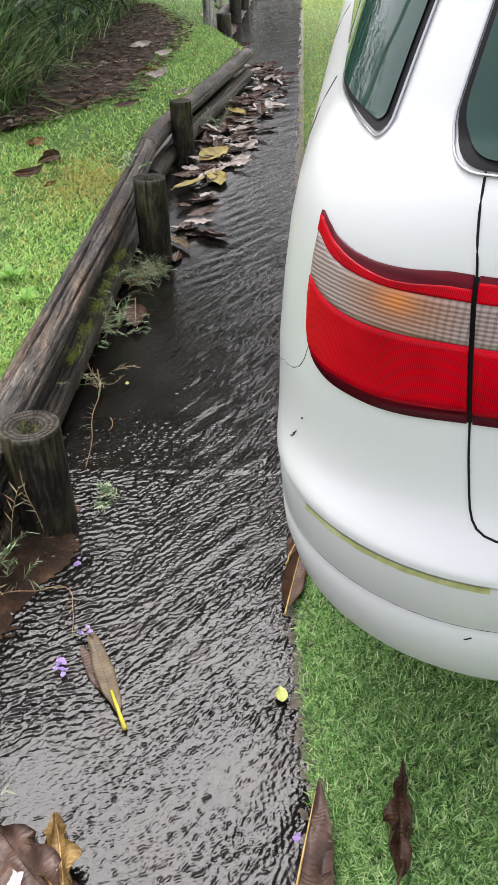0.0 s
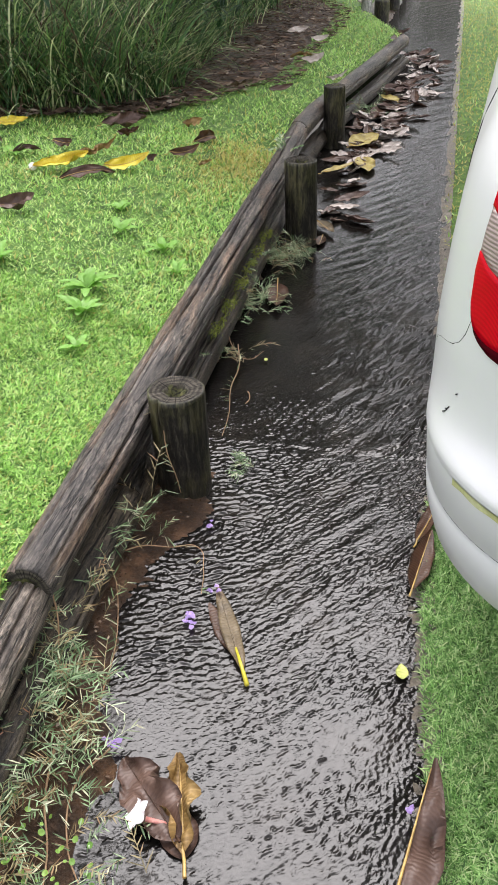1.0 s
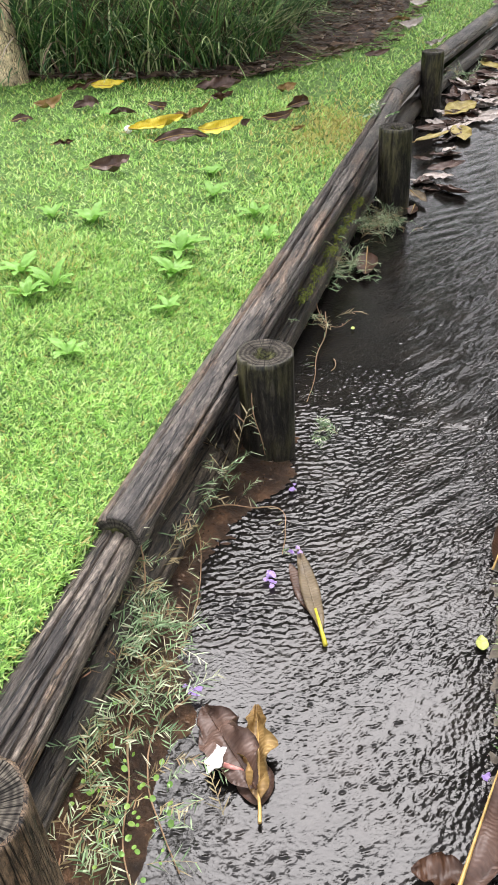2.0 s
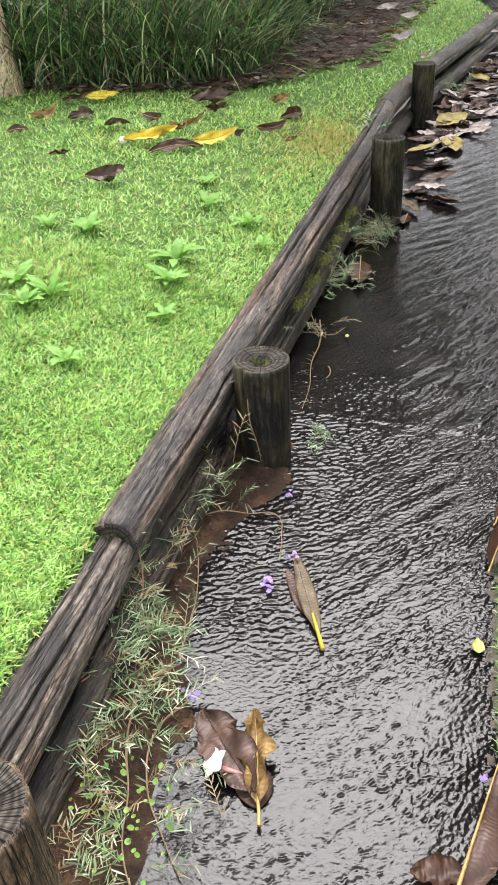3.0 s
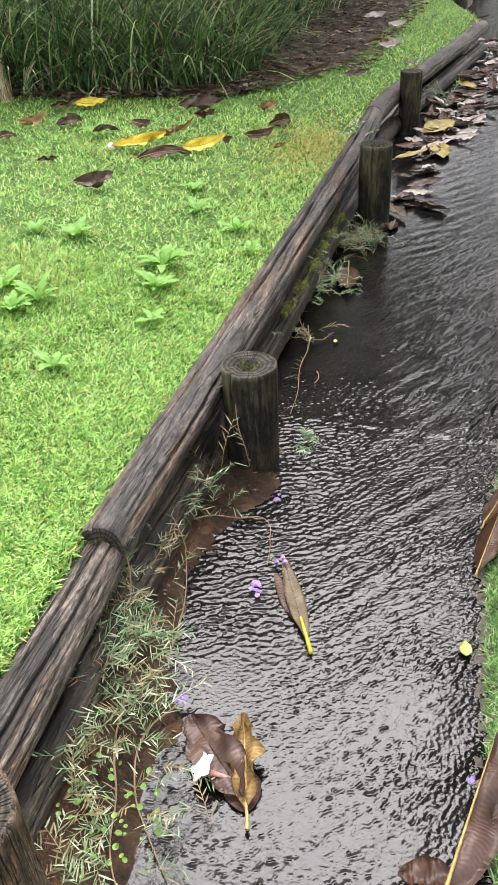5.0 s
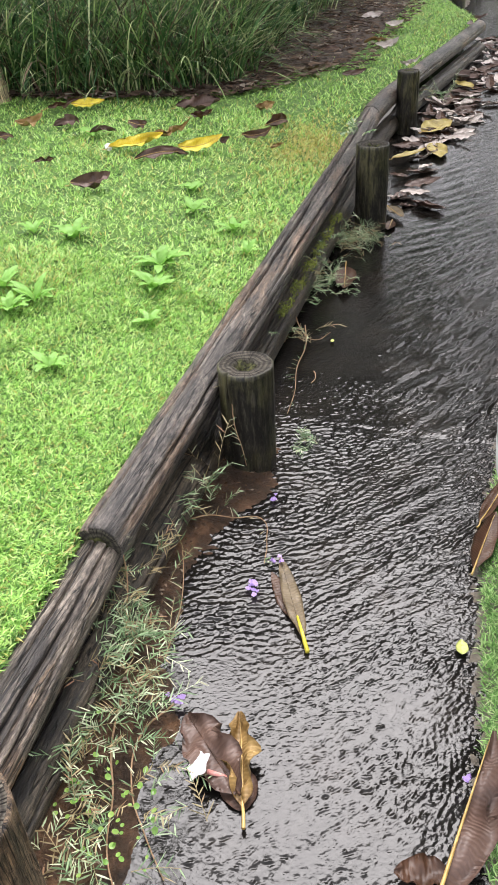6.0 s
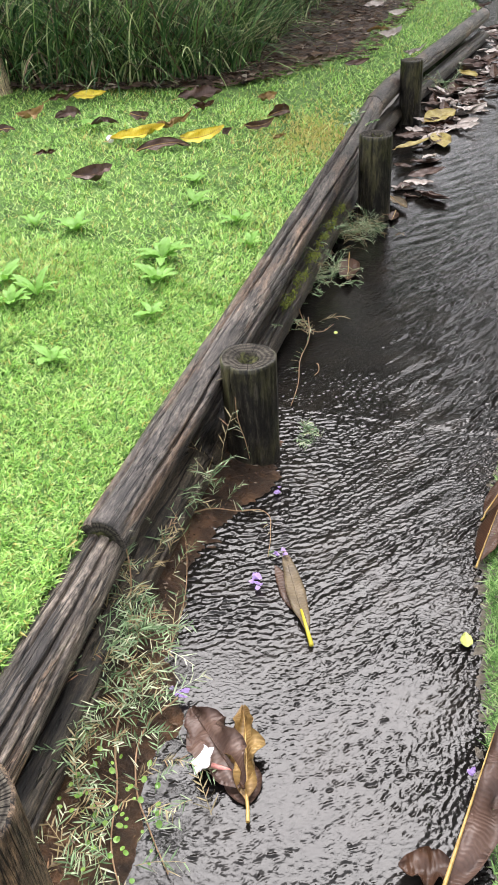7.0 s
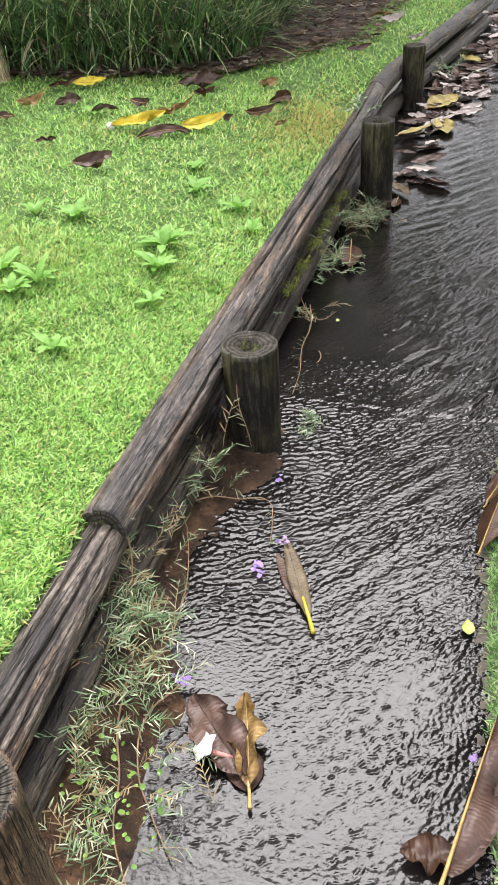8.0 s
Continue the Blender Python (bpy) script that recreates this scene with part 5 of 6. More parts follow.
for k in range(5200):
    y = rs.uniform(3.2, 10.2)
    x = hedge_x(y) + rs.uniform(-0.35, 1.0) * (mulch_edge(y) + 0.10)
    z = lawn_z(x, y) + 0.014 + 0.012 * rs.rand()
    a, ln = rs.uniform(0, 6.28), rs.uniform(0.012, 0.05)
    wd = rs.uniform(0.0015, 0.004) if k % 2 else ln * rs.uniform(0.2, 0.5)
    c, s = math.cos(a), math.sin(a)
    t1, t2 = rs.uniform(-0.006, 0.012), rs.uniform(-0.006, 0.01)
    b = len(bits_v)
    bits_v += [(x - c * ln, y - s * ln, z), (x + s * wd, y - c * wd, z + t1), (x + c * ln, y + s * ln, z + t2), (x - s * wd, y + c * wd, z + t1 * 0.3)]
    bits_f += [(b, b + 1, b + 3), (b + 1, b + 2, b + 3)]
bits = mesh_object("mulch_litter", bits_v, bits_f, M["litter"], None, "", False)
tagged(bits, "dry leaf scraps and twigs lying on the mulch", "litter", kind="stuff")

# ---- fallen leaves ----
def leaf_mesh(name, length, width, mat, rib_mat=None, fold=0.35, curl=0.4, wave=0.12, seed=0, taper=0.12, stalk=0.12, ribw=0.0022, half=0, solid=True):
    """A large simple leaf along y with a folded blade, wavy edge, pointed tip, and midrib with stalk. half: -1 or 1 keeps one side."""
    n, m = 22, 4
    verts, faces = [], []
    def spine(f):
        a = curl * (f - 0.35)
        return f * length * math.cos(a * 0.5), length * 0.5 * curl * (f - 0.4) ** 2
    cols = list(range(-m, m + 1))
    if half:
        cols = [c for c in cols if c * half >= 0]
    for i in range(n + 1):
        f = i / n
        w = width * 0.5 * (math.sin(math.pi * min(1, (f * 0.96 + 0.02)) ** 0.85) ** 0.8) * (1 - taper * f)
        y, z = spine(f)
        for c in cols:
            g = c / m
            ww = w * (1 + 0.10 * noise.noise((f * 6, g, seed)))
            ang = fold + wave * noise.noise((f * 5, g * 2, seed + 3)) * 3
            verts.append((ww * g * math.cos(ang), y, z + abs(ww * g) * math.sin(ang) + wave * 0.12 * width * noise.noise((f * 9, g * 3, seed + 9)) + 0.0015))
    k = len(cols)
    top = len(verts)
    verts += [(x, y, z - 0.0012) for x, y, z in verts]
    quads = grid_faces(n + 1, k)
    faces = quads + ([tuple(q + top for q in f[::-1]) for f in quads] if solid else [])
    if not solid:
        verts = verts[:top]
    for i in range(n if solid else 0):
        for e in (0, k - 1):
            a, b = i * k + e, (i + 1) * k + e
            faces.append((a, b, b + top, a + top) if e else (b, a, a + top, b + top))
    ob = mesh_object(name, verts, faces, mat)
    if rib_mat:
        pts = [(0, -stalk * length * (1 - j / 3), 0.001 + 0.004 * (1 - j / 3)) for j in range(3)]
        pts += [(0, spine(i / 14)[0], spine(i / 14)[1] + 0.003) for i in range(14)]
        rv, rf = [], []
        for j, (x, y, z) in enumerate(pts):
            r = ribw * (1 - 0.8 * j / len(pts))
            for q in range(6):
                rv.append((x + r * math.cos(q * math.pi / 3), y, z + r * math.sin(q * math.pi / 3)))
        mesh_object("midrib", rv, grid_faces(len(pts), 6, 0, True), rib_mat, ob)
    return ob

def lay(ob, base, tip, z, roll=0.0, pitch=0.0):
    """Put a leaf with its stalk end at base, pointing to tip."""
    d = Vector((tip[0] - base[0], tip[1] - base[1]))
    rz = math.degrees(math.atan2(d.y, d.x)) - 90
    ob.matrix_basis = pose(base[0], base[1], z, 0, 0, rz) @ pose(0, 0, 0, pitch, roll, 0)
    return ob

def leaf(base, tip, width, mat, label, z=0.004, rib="rib", roll=0.0, pitch=0.0, **kw):
    length = math.hypot(tip[0] - base[0], tip[1] - base[1])
    ob = leaf_mesh("fallen_leaf", length, width, M[mat], M[rib] if rib else None, **kw)
    lay(ob, base, tip, z, roll, pitch)
    return tagged(ob, label, "leaf")

# the near leaf pair in the water
leaf((-0.165, 0.858), (-0.234, 1.000), 0.060, "leaf_ochre", "ochre dead leaf with orange midrib lying in shallow water", 0.007, fold=0.85, curl=0.30, wave=0.42, seed=1, stalk=0.22, ribw=0.003, taper=-0.3, roll=-10)
leaf((-0.180, 0.872), (-0.318, 0.968), 0.078, "leaf_grey", "maroon-brown limp dead leaf lying in shallow water", 0.016, rib="leaf_brown", fold=0.45, curl=-0.35, wave=0.38, seed=2, stalk=0.05, roll=-14, taper=-0.2)
leaf((-0.165, 0.855), (-0.215, 0.93), 0.06, "leaf_grey", "pale torn leaf lying on the water", 0.003, rib=None, fold=0.05, curl=0.0, seed=3)
# the floating leaf with yellow stalk
leaf((-0.200, 1.19), (-0.318, 1.368), 0.036, "leaf_olive", "floating olive-brown leaf with bright yellow stalk", 0.004, rib="leaf_olive", fold=0.35, curl=0.15, seed=4, stalk=0.02, ribw=0.002, taper=0.0)
stalk_bm = bmesh.new()
bmesh.ops.create_cone(stalk_bm, cap_ends=True, segments=10, radius1=0.0042, radius2=0.0022, depth=0.085, matrix=pose(0, 0.008, 0.004, -90, 0, 0))
part("stalk", stalk_bm, M["rib_yellow"], [o for o in bpy.data.objects if o.name.startswith("fallen_leaf")][-1], "bright yellow stalk")
leaf((-0.228, 1.225), (-0.318, 1.325), 0.034, "leaf_brown", "dark brown leaf piece lying in the water", 0.002, rib=None, fold=0.0, curl=0.0, seed=5)
# leaves along the verge
leaf((0.122, 0.83), (0.140, 1.10), 0.10, "leaf_grey", "large grey-brown dead leaf with orange rib on the verge", 0.030, fold=0.2, curl=0.12, wave=0.4, seed=6, ribw=0.0034, roll=10, half=1)
leaf((0.128, 0.872), (0.060, 0.845), 0.055, "leaf_brown", "crumpled brown leaf on the path edge", 0.012, rib=None, fold=0.3, curl=0.5, wave=0.35, seed=7)
leaf((0.262, 0.975), (0.258, 1.150), 0.054, "leaf_brown", "dark brown curled leaf lying on green turf", 0.026, rib="leaf_brown", fold=0.7, curl=0.7, wave=0.65, seed=8, taper=0.35, roll=14)
leaf((0.043, 1.462), (0.050, 1.64), 0.050, "leaf_brown", "dark wet leaf under the car bumper", 0.014, fold=0.4, curl=0.2, seed=9, roll=10)
leaf((0.030, 1.60), (0.058, 1.78), 0.04, "leaf_brown", "dark wet leaf at the turf edge", 0.014, fold=0.4, curl=0.3, seed=10, roll=-14)
# leaves caught along the fence
leaf((-0.655, 2.78), (-0.600, 2.60), 0.085, "leaf_brown", "red-brown wet leaf with pale rib", 0.012, rib="rib", fold=0.3, curl=0.35, seed=12, ribw=0.002, stalk=0.3)
leaf((-0.700, 3.44), (-0.600, 3.32), 0.060, "leaf_olive", "olive-brown leaf beside a fence post", 0.014, fold=0.35, curl=0.2, seed=13)
leaf((-0.640, 3.30), (-0.625, 3.19), 0.045, "leaf_brown", "dark wet leaf in the water", 0.004, fold=0.3, seed=14)
leaf((-0.84, 4.55), (-0.745, 4.80), 0.125, "leaf_straw", "large mottled olive-yellow leaf beside the fence", 0.030, fold=0.35, curl=0.2, seed=15, roll=15)
leaf((-0.74, 4.42), (-0.655, 4.18), 0.11, "leaf_straw", "pale yellowish leaf in the water", 0.012, fold=0.25, curl=0.1, seed=16)
leaf((-0.79, 4.30), (-0.70, 4.52), 0.07, "leaf_pale", "pale leaf in the water", 0.010, fold=0.2, curl=0.1, seed=17)
leaf((-0.85, 4.05), (-0.74, 4.22), 0.06, "leaf_straw", "narrow olive-yellow leaf beside the fence", 0.03, fold=0.3, seed=18)
leaf((-0.80, 5.6), (-0.93, 5.75), 0.10, "leaf_straw", "yellow-green leaf on the leaf drift", 0.04, fold=0.3, seed=19)
# small leaves floating
for (x, y), s, r in (((0.066, 1.255), 0.032, 15), ((-0.523, 2.267), 0.017, 20)):
    ob = leaf_mesh("small_leaf", s, s * 0.72, M["leaf_lime"], None, fold=0.15, curl=0.2, seed=20)
    ob.matrix_basis = pose(x, y, 0.006, 0, 0, r)
    tagged(ob, "small lime-yellow leaf floating on the water", "leaf")

# the drift of leaves against the fence
kinds = [("leaf_brown", 0.15, 0.065), ("leaf_pale", 0.13, 0.065), ("leaf_pale", 0.13, 0.07), ("leaf_brown", 0.10, 0.05), ("leaf_pale", 0.10, 0.055), ("leaf_grey", 0.16, 0.07)]
protos = [leaf_mesh("drift_leaf", ln, wd, M[mt], None, fold=0.4, curl=0.6, wave=0.2, seed=40 + k) for k, (mt, ln, wd) in enumerate(kinds)]
drift_label = {"leaf_brown": "dark brown wet fallen leaf in the drift", "leaf_grey": "grey-brown fallen leaf in the drift", "leaf_pale": "pale bleached fallen leaf in the drift", "leaf_ochre": "ochre fallen leaf in the drift"}
for ob, (mt, ln, wd) in zip(protos, kinds):
    tagged(ob, drift_label[mt], "leaf", "leaf drift by the fence")
    ob.matrix_basis = pose(-0.86 - 0.05 * rs.rand(), 5.0 + 0.3 * rs.rand(), 0.02, 10, 15, 360 * rs.rand())
for k in range(170):
    y = rs.uniform(4.3, 7.7) if k % 14 else rs.uniform(3.4, 4.3)
    lo = lerp_table(y, [(3.3, 0.17), (4.2, 0.20), (5.0, 0.14), (7.9, 0.10)])[0]
    hi = lerp_table(y, [(3.3, 0.24), (4.2, 0.38), (5.0, 0.46), (6.5, 0.40), (7.9, 0.22)])[0]
    x = fence_x(y) + lo + (hi - lo) * rs.beta(1.2, 1.6)
    copy_thing(protos[rs.randint(0, 6)], pose(x, y, 0.002 + 0.016 * rs.rand(), rs.normal(0, 9), rs.normal(0, 12), 360 * rs.rand()))

# leaves on the lawn
def on(x, y, d=0.022):
    return lawn_z(x, y) + d
LAWN_LEAVES = [((-1.346, 2.907), (-1.226, 3.051), 0.052, "leaf_yellow", "bright yellow fallen leaf on the lawn", 25), ((-1.545, 2.765), (-1.413, 2.933), 0.05, "leaf_yellow", "yellow fallen leaf on the lawn", 10), ((-1.488, 2.976), (-1.404, 3.144), 0.06, "leaf_ochre", "ochre-orange fallen leaf on the lawn", 20),
    ((-1.430, 2.747), (-1.286, 2.915), 0.055, "leaf_brown", "dark brown fallen leaf on the lawn", 15), ((-1.448, 2.384), (-1.340, 2.480), 0.06, "leaf_grey", "grey-brown fallen leaf on the lawn", 20), ((-1.685, 2.516), (-1.637, 2.576), 0.035, "leaf_brown", "small dark brown leaf on the lawn", 40),
    ((-1.247, 3.244), (-1.139, 3.340), 0.045, "leaf_brown", "dark curled leaf on the lawn", 30), ((-1.235, 3.474), (-1.187, 3.618), 0.06, "leaf_brown", "brown curled leaf on the lawn", 35), ((-2.078, 3.119), (-2.042, 3.323), 0.05, "leaf_brown", "red-brown upright leaf at the hedge foot", 45),
    ((-2.036, 3.258), (-1.892, 3.306), 0.05, "leaf_yellow", "yellow leaf near the long grass", 15), ((-2.033, 2.871), (-1.937, 2.967), 0.05, "leaf_ochre", "tan fallen leaf on the lawn", 10), ((-1.722, 2.914), (-1.638, 2.986), 0.05, "leaf_grey", "grey fallen leaf on the lawn", 20),
    ((-1.649, 3.091), (-1.529, 3.067), 0.045, "leaf_brown", "dark brown fallen leaf on the lawn", 25), ((-1.642, 3.450), (-1.474, 3.546), 0.09, "leaf_grey", "grey-brown fallen leaf near the mulch", 10), ((-1.505, 3.318), (-1.421, 3.390), 0.06, "leaf_brown", "brown fallen leaf on the lawn", 20),
    ((-1.998, 2.690), (-1.950, 2.762), 0.04, "leaf_brown", "dark fallen leaf on the lawn", 20), ((-1.360, 3.643), (-1.288, 3.703), 0.05, "leaf_ochre", "tan fallen leaf on the lawn", 15), ((-1.092, 3.171), (-1.068, 3.243), 0.035, "leaf_ochre", "small tan leaf on dry grass", 5),
    ((-1.262, 3.075), (-1.256, 3.135), 0.03, "leaf_brown", "small dark seed husk on the lawn", 40), ((-1.904, 2.944), (-1.856, 3.064), 0.05, "leaf_grey", "grey fallen leaf on the lawn", 30), ((-1.485, 4.482), (-1.413, 4.650), 0.07, "leaf_olive", "olive upright leaf on the mulch", 50),
    ((-1.309, 4.645), (-1.213, 4.765), 0.06, "leaf_brown", "dark leaf on the mulch edge", 20), ((-1.382, 5.478), (-1.238, 5.574), 0.08, "leaf_pale", "pale fallen leaf on the mulch", 15), ((-1.482, 5.576), (-1.338, 5.696), 0.07, "leaf_ochre", "tan fallen leaf on the mulch", 15), ((-1.542, 6.252), (-1.422, 6.324), 0.07, "leaf_pale", "pale fallen leaf on the mulch", 20),
    ((-1.769, 6.419), (-1.661, 6.575), 0.08, "leaf_pale", "pale fallen leaf on the mulch", 20), ((-1.143, 5.137), (-1.047, 5.293), 0.06, "leaf_pale", "pale dry leaf beside the rail", 25), ((-1.581, 5.092), (-1.485, 5.212), 0.06, "leaf_brown", "brown leaf on the mulch", 25), ((-1.864, 8.927), (-1.744, 9.167), 0.10, "leaf_pale", "pale fallen leaf on the far lawn", 20), ((-1.234, 7.517), (-1.138, 7.757), 0.09, "leaf_brown", "brown leaf beside the rail", 20)]
for k, (a, b, w, mt, lab, ro) in enumerate(LAWN_LEAVES):
    leaf(a, b, ((1.1 if mt == "leaf_yellow" else 0.9) if k < 20 else 0.7) * w, mt, lab, on(0.5 * (a[0] + b[0]), 0.5 * (a[1] + b[1]), 0.026), rib="rib" if k < 16 else None, roll=(ro + 20) * (1 if (b[1] - a[1]) * (0.15 - a[0]) - (b[0] - a[0]) * (0.28 - a[1]) > 0 else -1), fold=0.45 + 0.3 * (k % 3), curl=(1.5, 0.8, 2.0, -0.9)[k % 4], wave=0.25 + 0.12 * (k % 3), seed=60 + k, ribw=0.0016, taper=(0.1, -0.4, 0.3)[k % 3])
# leaf resting on the rail's end
leaf((-1.06, 6.72), (-1.09, 6.90), 0.05, "leaf_brown", "dark leaf lying on top of the rail", fence_z(6.8) + 0.075, rib=None, fold=0.2, seed=99)
# small white pebble
bm = bmesh.new()
bmesh.ops.create_icosphere(bm, subdivisions=2, radius=0.014)
for v in bm.verts:
    v.co *= 1 + 0.2 * noise.noise(v.co * 90)
me = bpy.data.meshes.new("white_pebble")
bm.to_mesh(me)
bm.free()
me.materials.append(M["petal"])
peb = new("pebble", me)
peb.location = (-1.552, 2.777, on(-1.552, 2.777, 0.024))
tagged(peb, "small white pebble lying on the lawn", "pebble")

# ---- frangipani flower and violet blossoms ----
flower = new("flower")
flower.location = (-0.236, 0.878, 0.022)
tagged(flower, "white five-petalled flower with pink tube lying on wet leaves", "flower")
for k in range(5):
    ob = leaf_mesh("petal", 0.025, 0.018, M["petal"], None, fold=0.1, curl=-0.3, wave=0.04, seed=80 + k, taper=-0.2)
    ob.parent = flower
    ob.matrix_basis = pose(-0.006, 0, 0.012, 14, -38, 0) @ pose(0, 0, 0, 0, 0, 72 * k + 20) @ pose(0, 0, 0, 14, 0, 0)
bm = bmesh.new()
bmesh.ops.create_cone(bm, cap_ends=True, segments=12, radius1=0.0022, radius2=0.004, depth=0.034, matrix=pose(0.018, 0.006, -0.002, 0, -75, 15))
part("tube", bm, M["petal_tube"], flower, "pink flower tube")

def blossom(x, y, z, n, spread, seed):
    r3 = np.random.RandomState(seed)
    v, f = [], []
    for k in range(n):
        c = np.array([x, y, z]) + r3.normal(0, spread, 3) * (1, 1, 0.3)
        a = r3.uniform(0, 6.28)
        s = r3.uniform(0.003, 0.006)
        b = len(v)
        for q in range(5):
            v.append((c[0] + s * math.cos(a + q * 1.257), c[1] + s * math.sin(a + q * 1.257), c[2] + 0.003 * (q % 2)))
        f.append(tuple(range(b, b + 5)))
    ob = mesh_object("blossom", v, f, M["violet"], None, "", False)
    return tagged(ob, "small cluster of fallen violet petals", "flower")
blossom(-0.335, 1.27, 0.008, 16, 0.008, 1)
blossom(-0.318, 1.345, 0.016, 8, 0.006, 2)
blossom(-0.345, 0.985, 0.02, 8, 0.007, 3)
blossom(-0.40, 1.53, 0.012, 6, 0.006, 4)
blossom(0.122, 1.01, 0.03, 4, 0.003, 5)

# ---- tufts, runners and weeds along the fence ----
def tuft(x, y, z, n, length, spread, label, seed, lean=0.6, width=0.0024, dry=0.25):
    """Couch grass: arching stems that carry short stiff blades on both sides, all in one mesh."""
    rg = np.random.RandomState(seed)
    verts, faces, idx = [], [], []
    def strip(points, side, w0, w1, mat):
        b = len(verts)
        for k, q in enumerate(points):
            w = w0 + (w1 - w0) * k / (len(points) - 1)
            verts.append(q - side * w * 0.5)
            verts.append(q + side * w * 0.5)
        for k in range(len(points) - 1):
            faces.append((b + 2 * k, b + 2 * k + 1, b + 2 * k + 3, b + 2 * k + 2))
            idx.append(mat)
    up = np.array([0, 0, 1.0])
    for s in range(max(3, n // 12)):
        root = np.array([x + rg.normal(0, spread), y + rg.normal(0, spread * 1.25), z + abs(rg.normal(0, 0.15)) * length])
        a = rg.uniform(0, 2 * math.pi)
        head = np.array([math.cos(a), math.sin(a), 0])
        side = np.array([-math.sin(a), math.cos(a), 0])
        tilt = min(1.5, abs(rg.normal(lean + 0.25, 0.35)))
        ln = length * rg.uniform(0.55, 1.25)
        old = 1 if rg.rand() < dry else 0
        pts, q = [], root.copy()
        for k in range(6):
            pts.append(q.copy())
            t = tilt + 0.16 * k
            q = q + ln / 5 * (head * math.sin(t) + up * math.cos(t))
        strip(pts, side, 0.0013, 0.0008, 1 if old or rg.rand() < 0.35 else 0)
        for k in range(11):
            f = (k + 0.6) / 11 * 4.99
            base = pts[int(f)] * (1 - f % 1) + pts[int(f) + 1] * (f % 1)
            t = tilt + 0.16 * f
            axis = head * math.sin(t) + up * math.cos(t)
            out = side * (1 if k % 2 else -1) * rg.uniform(0.5, 1.0) + axis * rg.uniform(0.5, 1.0) + up * rg.uniform(-0.1, 0.35)
            out /= np.linalg.norm(out)
            bl = rg.uniform(0.5, 1.0) * min(0.046, 0.5 * length) * (1.1 - 0.08 * f)
            across = np.cross(out, rg.normal(0, 1, 3) + up)
            across /= np.linalg.norm(across) + 1e-6
            w = width * rg.uniform(0.8, 1.25)
            b = len(verts)
            mid = base + out * bl * 0.5
            verts.extend([base - across * w * 0.35, base + across * w * 0.35, mid - across * w * 0.5 - up * 0.001, mid + across * w * 0.5 - up * 0.001, base + out * bl - up * 0.08 * bl])
            m = 1 if old and rg.rand() < 0.8 else 0
            faces.extend([(b, b + 1, b + 3, b + 2), (b + 2, b + 3, b + 4)])
            idx.extend([m, m])
    ob = mesh_object("grass_tuft", verts, faces, [M["tuft"], M["straw"]], None, "", False, idx)
    return tagged(ob, label, "grass tuft", kind="stuff")
tuft(-0.485, 1.02, 0.05, 820, 0.080, 0.036, "green couch grass tuft spilling below the rail", 101)
tuft(-0.435, 0.93, 0.03, 420, 0.075, 0.045, "tangled green and dry grass at the water's edge", 102, dry=0.3)
tuft(-0.52, 1.20, 0.06, 300, 0.065, 0.028, "grass tuft under the rail joint", 103, dry=0.35)
tuft(-0.525, 1.42, 0.05, 130, 0.12, 0.02, "sparse green sprig beside a post", 104, dry=0.1, lean=0.4)
tuft(-0.51, 1.47, 0.02, 40, 0.06, 0.02, "thin grass sprig in wet soil", 105, dry=0.3)
tuft(-0.690, 2.56, 0.04, 1100, 0.07, 0.042, "green grass tuft over the lower rail", 106, dry=0.2, width=0.0016)
tuft(-0.60, 2.22, 0.02, 120, 0.07, 0.04, "thin grass behind a post", 107, dry=0.5)
tuft(-0.68, 3.0, 0.02, 1100, 0.075, 0.05, "pale green grass tuft in front of a post", 108, dry=0.4, width=0.0016)
tuft(-0.42, 1.76, 0.004, 120, 0.05, 0.016, "light green sprig beside a post", 109, dry=0.0)
tuft(-0.45, 0.86, 0.03, 320, 0.07, 0.06, "dry tangled grass at the fence foot", 110, dry=0.35)
tuft(-0.36, 0.80, 0.02, 380, 0.055, 0.05, "tangled straw and green stems at the water's edge", 111, dry=0.35)
tuft(-0.30, 0.70, 0.015, 340, 0.06, 0.05, "tangled straw on wet soil", 112, dry=0.35)
tuft(-0.52, 1.10, 0.10, 140, 0.08, 0.03, "rusty dry grass beside the rail", 113, dry=0.8)
tuft(-0.98, 5.2, 0.05, 320, 0.12, 0.10, "green weeds beside the far rail", 114, dry=0.2)
tuft(-0.75, 2.78, 0.10, 160, 0.06, 0.08, "mossy grass between the rails", 115, dry=0.1)
tuft(-0.68, 2.3, 0.09, 90, 0.05, 0.08, "mossy grass between the rails", 116, dry=0.1)
tuft(-0.90, 3.60, 0.24, 60, 0.07, 0.014, "small green seedling behind a post", 117, dry=0.0, width=0.008)
tuft(-0.565, 1.66, 0.20, 40, 0.06, 0.015, "dry grass strands on the rail beside a post", 118, dry=0.7, lean=1.0)

moss_boxes = [((fence_x(y) + 0.045, y, fence_z(y) - 0.075), (0.012, 0.05, 0.014), 34) for y in (2.22, 2.36, 2.52, 2.66, 2.80, 2.95)]
tagged(leaf_cloud("moss", moss_boxes, 0.012, M["moss"], "", "", 37), "yellow-green moss in the gap between the rails", "moss", kind="stuff")

